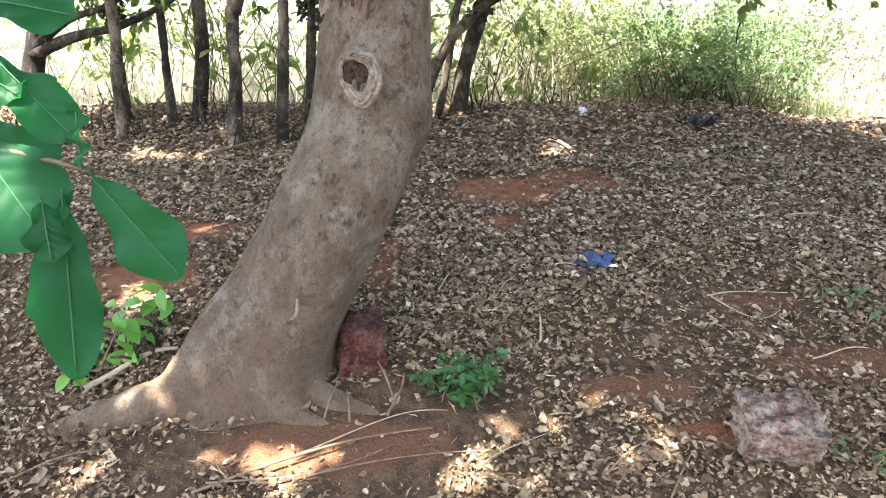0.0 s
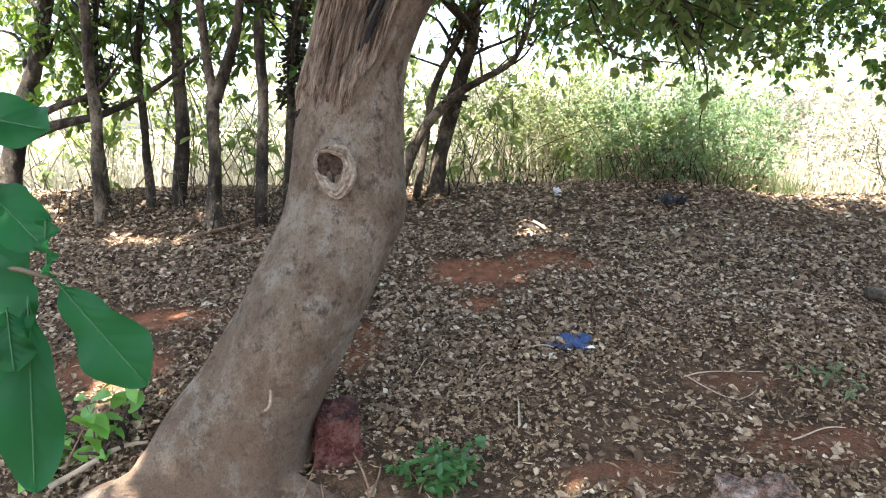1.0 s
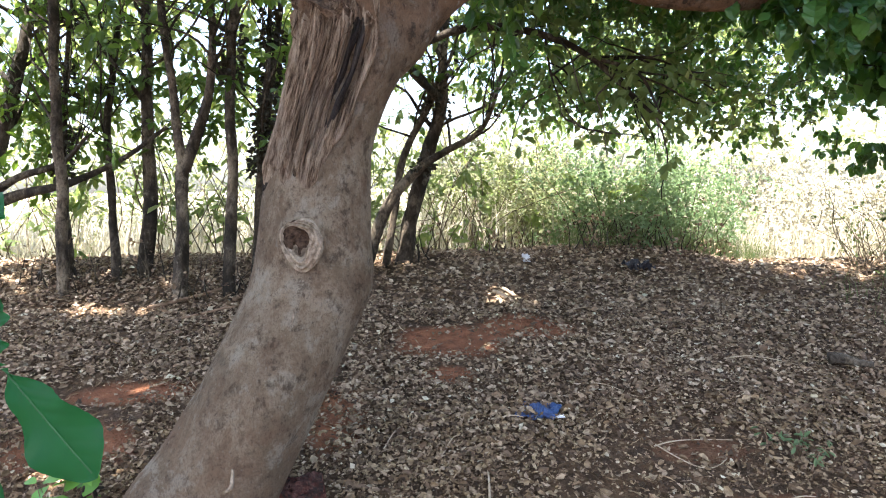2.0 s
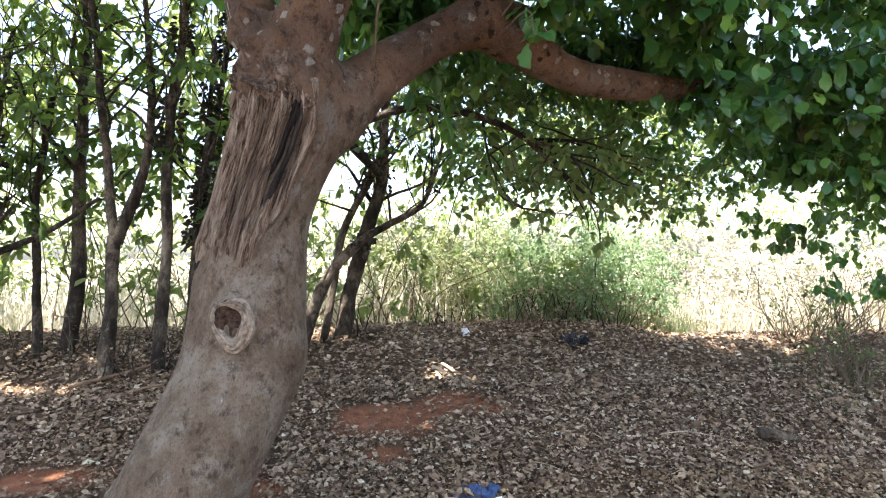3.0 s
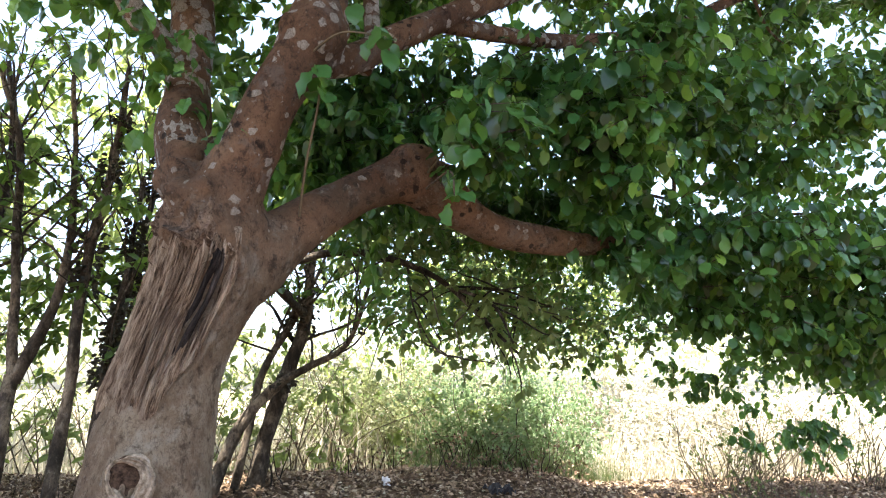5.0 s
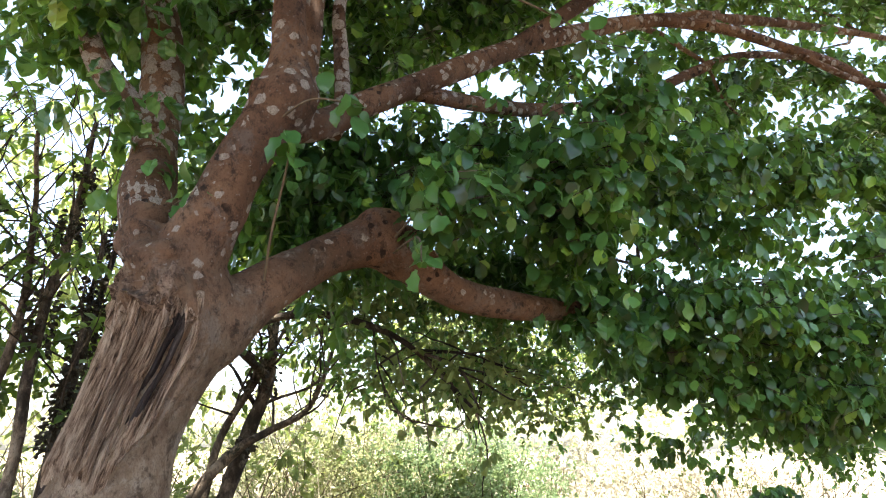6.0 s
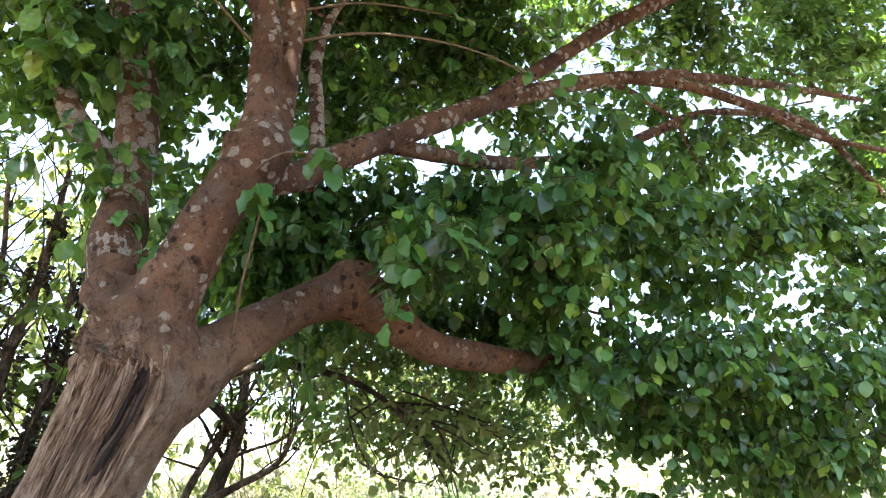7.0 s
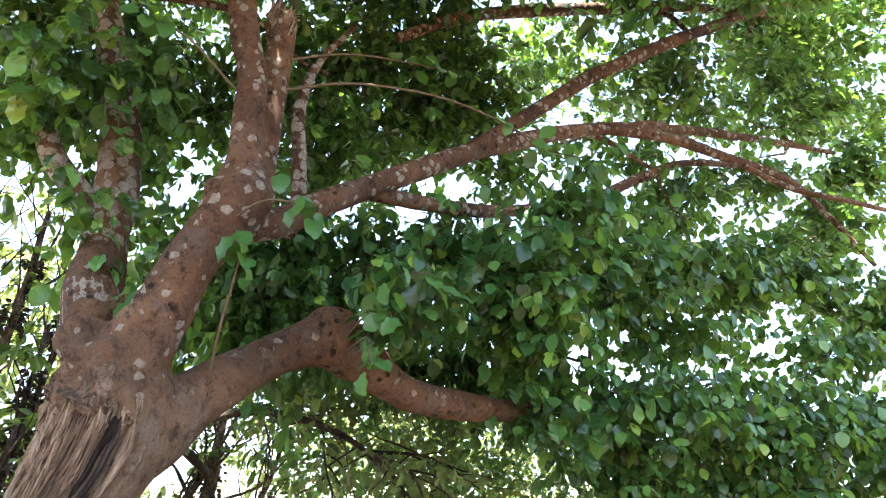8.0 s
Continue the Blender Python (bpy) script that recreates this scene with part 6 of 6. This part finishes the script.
STICKS = [  # x0, y0, x1, y1, radius, bend, pale
    (-0.75, 1.03, -0.10, 1.30, 0.007, 0.05, 0), (-0.72, 1.06, -0.22, 1.22, 0.005, -0.03, 0), (-0.24, 1.33, -0.20, 1.52, 0.007, 0.03, 0), (-0.50, 1.18, -0.05, 1.36, 0.004, 0.06, 1),
    (0.33, 2.22, 0.48, 2.22, 0.006, 0.01, 1), (0.28, 1.75, 0.29, 1.90, 0.007, 0.01, 1), (0.40, 1.12, 0.62, 1.27, 0.004, 0.03, 0), (0.55, 1.02, 0.70, 1.26, 0.004, 0.03, 0),
    (0.95, 1.98, 1.28, 2.02, 0.004, 0.05, 1), (0.96, 2.0, 1.2, 1.90, 0.004, -0.08, 1), (1.2, 1.62, 1.4, 1.65, 0.005, 0.02, 1), (0.12, 1.98, 0.2, 2.1, 0.005, 0.02, 1),
    (-0.1, 2.05, -0.02, 2.2, 0.004, 0.03, 1), (0.52, 3.58, 0.66, 3.36, 0.012, 0.02, 1), (0.58, 3.62, 0.72, 3.40, 0.010, 0.02, 1), (-1.5, 3.45, -1.1, 3.75, 0.014, 0.03, 0),
    (-1.35, 3.3, -1.0, 3.42, 0.011, 0.02, 0), (-1.25, 1.45, -0.98, 1.58, 0.012, 0.02, 1), (-1.3, 1.06, -1.05, 1.2, 0.005, 0.02, 0), (2.02, 2.60, 2.2, 2.54, 0.03, 0.0, 2),
    (0.05, 1.15, 0.3, 1.3, 0.003, 0.02, 1), (-0.45, 1.10, 0.1, 1.20, 0.004, 0.04, 0), (1.15, 1.2, 1.45, 1.42, 0.004, 0.03, 0), (0.75, 2.5, 0.95, 2.42, 0.004, 0.02, 1),
    (-1.75, 2.2, -1.4, 2.3, 0.007, 0.03, 0), (1.55, 2.7, 1.9, 2.6, 0.005, 0.04, 1), (0.9, 3.3, 1.2, 3.4, 0.005, 0.03, 1), (-0.62, 2.6, -0.4, 2.9, 0.006, 0.03, 0)]
for k, (x0, y0, x1, y1, r, bend, pale) in enumerate(STICKS):
    r = r * (1.0 if r > 0.008 else 0.7)
    pts = []
    for u in np.linspace(0, 1, 6):
        x = x0 + (x1 - x0) * u + bend * math.sin(math.pi * u) * (y1 - y0) * 2
        y = y0 + (y1 - y0) * u + bend * math.sin(math.pi * u)
        pts.append((x, y, float(ground_z(x, y)) + 0.018 + r + 0.008 * math.sin(5 * u + k), r * (1 - 0.5 * u)))
    tagged(limb("stick", pts, (STICK, PALE_STICK, THIN)[pale], None, "", 18, 8, 0.12, k), "thin dry stick lying on the fallen leaves", "stick", "fallen sticks")


# ---- small green plants ----
def sprout(name, at, stems, leaves, size, template, mat, label, category, seed, height, spread, wide=0.9):
    x, y = at
    z = float(ground_z(x, y))
    plant = thing(name, (x, y, z), label, category)
    r = np.random.default_rng(seed)
    for _ in range(stems):
        p = np.array([x, y, z]) + r.normal(size=3) * (spread * 0.3, spread * 0.3, 0)
        d = unit(r.normal(size=3) * (0.5, 0.5, 0.1) + (0, 0, 1))
        q = [(*(p - (0, 0, 0.02)), 0.004)]
        at_leaf, al, fa = [], [], []
        for step in range(1, 6):
            p = p + d * height / 5 * r.uniform(0.8, 1.2)
            d = unit(d + r.normal(size=3) * 0.18)
            q.append((*p, 0.004 * (1 - step / 6)))
            for _ in range(max(1, leaves // (5 * stems))):
                at_leaf.append(p + r.normal(size=3) * 0.012)
                al.append(r.normal(size=3) * (1, 1, 0.35) + (0, 0, -0.1))
                fa.append(r.normal(size=3) * 0.35 + (0, -0.25, 1))
        ob = part("stem", fast_mesh("stem", *tube_arrays(q, 10, 5, 0.03, 1), STICK, True))
        place(ob, plant)
        ln = r.uniform(0.6, 1.2, len(al)) * size
        at_leaf, al, fa = np.array(at_leaf), np.array(al), np.array(fa)
        for k in range(len(ln)):
            place(part("leaf", fast_mesh("leaf", *scatter(template, at_leaf[k:k + 1], al[k:k + 1], fa[k:k + 1], ln[k:k + 1], ln[k:k + 1] * wide), mat, True)), plant)
    return plant


sprout("seedling", (-1.13, 1.58), 6, 40, 0.085, BROAD, SPROUT_LEAF, "bright green seedling sprouting beside the roots", "seedling", 801, 0.22, 0.16)
sprout("seedling", (-1.24, 1.50), 4, 24, 0.08, BROAD, SPROUT_LEAF, "low bright green seedling beside the roots", "seedling", 802, 0.12, 0.12)
sprout("weed", (-0.02, 1.50), 22, 330, 0.040, OVAL, LEAF, "small bushy green weed on bare earth", "weed", 803, 0.10, 0.17, 0.75)
sprout("weed", (1.12, 1.17), 6, 60, 0.03, LANCE, BUSH_LEAF, "tiny pale green weed beside the stone", "weed", 804, 0.06, 0.14)
sprout("weed", (1.5, 1.95), 7, 70, 0.035, LANCE, BUSH_LEAF, "tiny pale green weed among the leaves", "weed", 805, 0.07, 0.18)
sprout("weed", (1.85, 1.75), 6, 60, 0.06, BROAD, SPROUT_LEAF, "young green seedling on the bank", "seedling", 806, 0.14, 0.1)

# stubble of a cut shoot under the seedling
clump = thing("root_stub", (-1.08, 1.64, float(ground_z(-1.08, 1.64))), "dark crumbling root stub with dry stalks", "stump")
for k in range(18):
    x, y = -1.08 + rng.normal(0, 0.07), 1.60 + rng.normal(0, 0.04)
    z = float(ground_z(x, y))
    place(limb("stalk", [(x, y, z - 0.02, 0.008), (x + rng.normal(0, 0.01), y - 0.02, z + 0.05, 0.006), (x + rng.normal(0, 0.03), y - 0.03, z + rng.uniform(0.05, 0.10), 0.004)],
               THIN, None, "", 8, 6, 0.1, k), clump)


RIB = plain_material("green_rib", (0.02, 0.09, 0.03), (0.035, 0.12, 0.04), 30, 0.5)


def big_leaf(at, along, facing, length, width, parent, seed, curl=0.12, wave=0.012):
    """One large leaf: a bent blade with a raised midrib, side veins and a wavy edge."""
    nu, nv = 60, 21
    u, v = np.meshgrid(np.linspace(0, 1, nu), np.linspace(-1, 1, nv), indexing="ij")
    half = width * (np.sin(np.pi * np.clip(u, 0, 1) ** 1.7) ** 0.62 * 0.5 + 0.008)
    half = half * (1 + 0.09 * smooth_noise(u * 12, np.sign(v) * 2 + 0 * u, seed) + 0.03 * smooth_noise(u * 45, np.sign(v) * 3 + 0 * u, seed + 1))
    bite = np.clip(smooth_noise(u * 9, np.sign(v) * 5 + 0 * u, seed + 2) - 0.75, 0, 1)
    half = half * (1 - 0.55 * bite)
    veins = 0.0016 * np.abs(np.sin((u - 0.22 * np.abs(v)) * 24)) * (1 - 0.7 * np.abs(v))
    w = 0.16 * np.abs(v) * half - curl * length * u ** 2 + wave * np.sin(u * 14 + np.sign(v)) * v ** 2 + veins
    d = np.array(Vector(along).normalized())
    s = unit(np.cross(np.array(facing, float), d))
    nn = np.cross(d, s)
    p = np.array(at) + (u * length)[..., None] * d + (v * half)[..., None] * s + w[..., None] * nn
    i, j = np.meshgrid(np.arange(nv - 1), np.arange(nu - 1))
    k = (j * nv + i).ravel()
    tris = np.vstack([np.stack([k, k + nv, k + nv + 1], 1), np.stack([k, k + nv + 1, k + 1], 1)])
    ob = place(part("leaf", fast_mesh("leaf", p.reshape(-1, 3), tris, BIG_LEAF, True)), parent)
    rib = [(*(q + 0.0025 * nn), 0.0008 * (1 - 0.8 * k / nu)) for k, q in enumerate(p[:, nv // 2]) if k % 4 == 0]
    limb("midrib", rib, RIB, ob, "lighter green midrib", 30, 6, 0.02)
    return ob


def build_near_sapling():
    x, y = -0.86, 0.42
    z = float(ground_z(x, y))
    sap = thing("sapling", (x, y, z), "leafy sapling with large drooping dark green leaves", "sapling")
    place(limb("stem", [(x, y, z - 0.05, 0.012), (x + 0.02, y, z + 0.5, 0.010), (x - 0.01, y - 0.01, z + 0.9, 0.008), (x + 0.06, y, 1.30, 0.007), (x + 0.02, y, 1.75, 0.004)], THIN, None, "", 30, 8), sap)
    place(limb("shoot", [(x + 0.05, y, 1.24, 0.006), (-0.70, 0.40, 1.285, 0.005), (-0.61, 0.385, 1.275, 0.004), (-0.56, 0.38, 1.262, 0.003)], SHOOT, None, "", 14, 6), sap)
    # base, tip, the way the upper side faces, width, curl
    for base, tip, facing, wd, curl in (
            ((-0.553, 0.385, 1.259), (-0.425, 0.36, 1.103), (-0.35, -0.9, 0.5), 0.104, 0.03),
            ((-0.592, 0.378, 1.236), (-0.598, 0.345, 0.945), (0.35, -1, 0.15), 0.088, 0.02),
            ((-0.602, 0.40, 1.215), (-0.650, 0.385, 0.985), (0.75, -0.9, 0.1), 0.085, 0.03),
            ((-0.735, 0.40, 1.330), (-0.602, 0.335, 1.165), (-0.1, -0.62, 0.8), 0.145, 0.10),
            ((-0.612, 0.36, 1.225), (-0.600, 0.335, 1.135), (0.1, -0.7, 0.6), 0.06, 0.08),
            ((-0.560, 0.385, 1.262), (-0.553, 0.375, 1.348), (-0.7, -0.7, 0.2), 0.046, 0.05),
            ((-0.700, 0.43, 1.425), (-0.572, 0.40, 1.305), (0.25, -0.6, 0.6), 0.080, 0.06),
            ((-0.735, 0.43, 1.405), (-0.640, 0.39, 1.372), (0.1, -0.5, 0.8), 0.060, 0.12),
            ((-0.730, 0.43, 1.500), (-0.548, 0.40, 1.478), (0.1, -0.6, 0.8), 0.100, 0.06),
            ((-0.760, 0.45, 1.330), (-0.620, 0.43, 1.245), (0.1, -0.8, 0.3), 0.085, 0.06)):
        run = np.array(tip) - np.array(base)
        ln = float(np.linalg.norm(run))
        big_leaf(base, run, facing, ln, wd, sap, int(ln * 1000), curl)


build_near_sapling()

# thin dry stalks standing by the tree's foot
for k, (x, y, dx, h) in enumerate(((-0.45, 1.36, 0.06, 0.14), (-0.36, 1.34, 0.0, 0.12), (-0.22, 1.42, -0.05, 0.15))):
    z = float(ground_z(x, y))
    tagged(limb("stick", [(x, y, z - 0.02, 0.004), (x + dx * 0.5, y, z + h * 0.5, 0.0035), (x + dx, y - 0.02, z + h, 0.002)], STICK, None, "", 10, 6, 0.1, k), "thin dry stalk standing beside the tree's foot", "stick", "fallen sticks")

# dark bough hanging under the canopy
bough = thing("hanging_bough", (-0.06, 4.2, float(ground_z(-0.06, 4.2))), "dark arching bough hung with green leaves", "branch")
BOUGH = [(0.25, 4.26, 2.1, 0.03), (0.02, 3.6, 2.25, 0.024), (0.229, 3.1, 2.297, 0.021), (0.461, 3.0, 2.311, 0.020), (0.715, 2.9, 2.241, 0.018), (0.9, 2.8, 2.125, 0.014), (1.074, 2.7, 1.929, 0.010), (1.211, 2.6, 1.769, 0.006)]
SHOOTS = [[(0.887, 2.76, 2.11, 0.010), (1.081, 2.625, 2.017, 0.008), (1.148, 2.5, 1.815, 0.005)], [(0.71, 2.9, 2.24, 0.007), (0.74, 2.85, 2.0, 0.005), (0.84, 2.8, 1.78, 0.003)],
          [(0.9, 2.8, 2.12, 0.008), (1.25, 2.8, 2.10, 0.006), (1.5, 2.75, 1.95, 0.004)]]
place(limb("bough", BOUGH, THIN, None, "", 50, 10, 0.08, 3), bough)
for pts in SHOOTS:
    place(limb("shoot", pts, THIN, None, "", 16, 6, 0.05, 2), bough)
starts = np.vstack([spline(b, 26)[6:, :3] for b in [BOUGH, *SHOOTS]])
starts = starts + rng.normal(size=starts.shape) * 0.07
leaf, twigs = sprays(starts, 8, LANCE, 0.058, 1.4, 0.16, 0.4)
place(part("foliage", fast_mesh("foliage", *leaf, BACK_LEAF)), bough)
r = np.random.default_rng(88)
for k in range(26):
    line = spline([BOUGH, *SHOOTS][k % 4], 30)
    p, rad = line[r.integers(8, 28), :3], 0.005
    d = unit(r.normal(size=3) * (1, 0.5, 0.6) + (0.5, 0, -0.5))
    q = [(*p, rad)]
    for step in range(1, 6):
        p = p + d * r.uniform(0.05, 0.13)
        d = unit(d + r.normal(size=3) * 0.3)
        q.append((*p, rad * (1 - step / 6) + 0.0012))
    place(limb("twig", q, THIN, None, "", 12, 4, 0.05, k), bough)
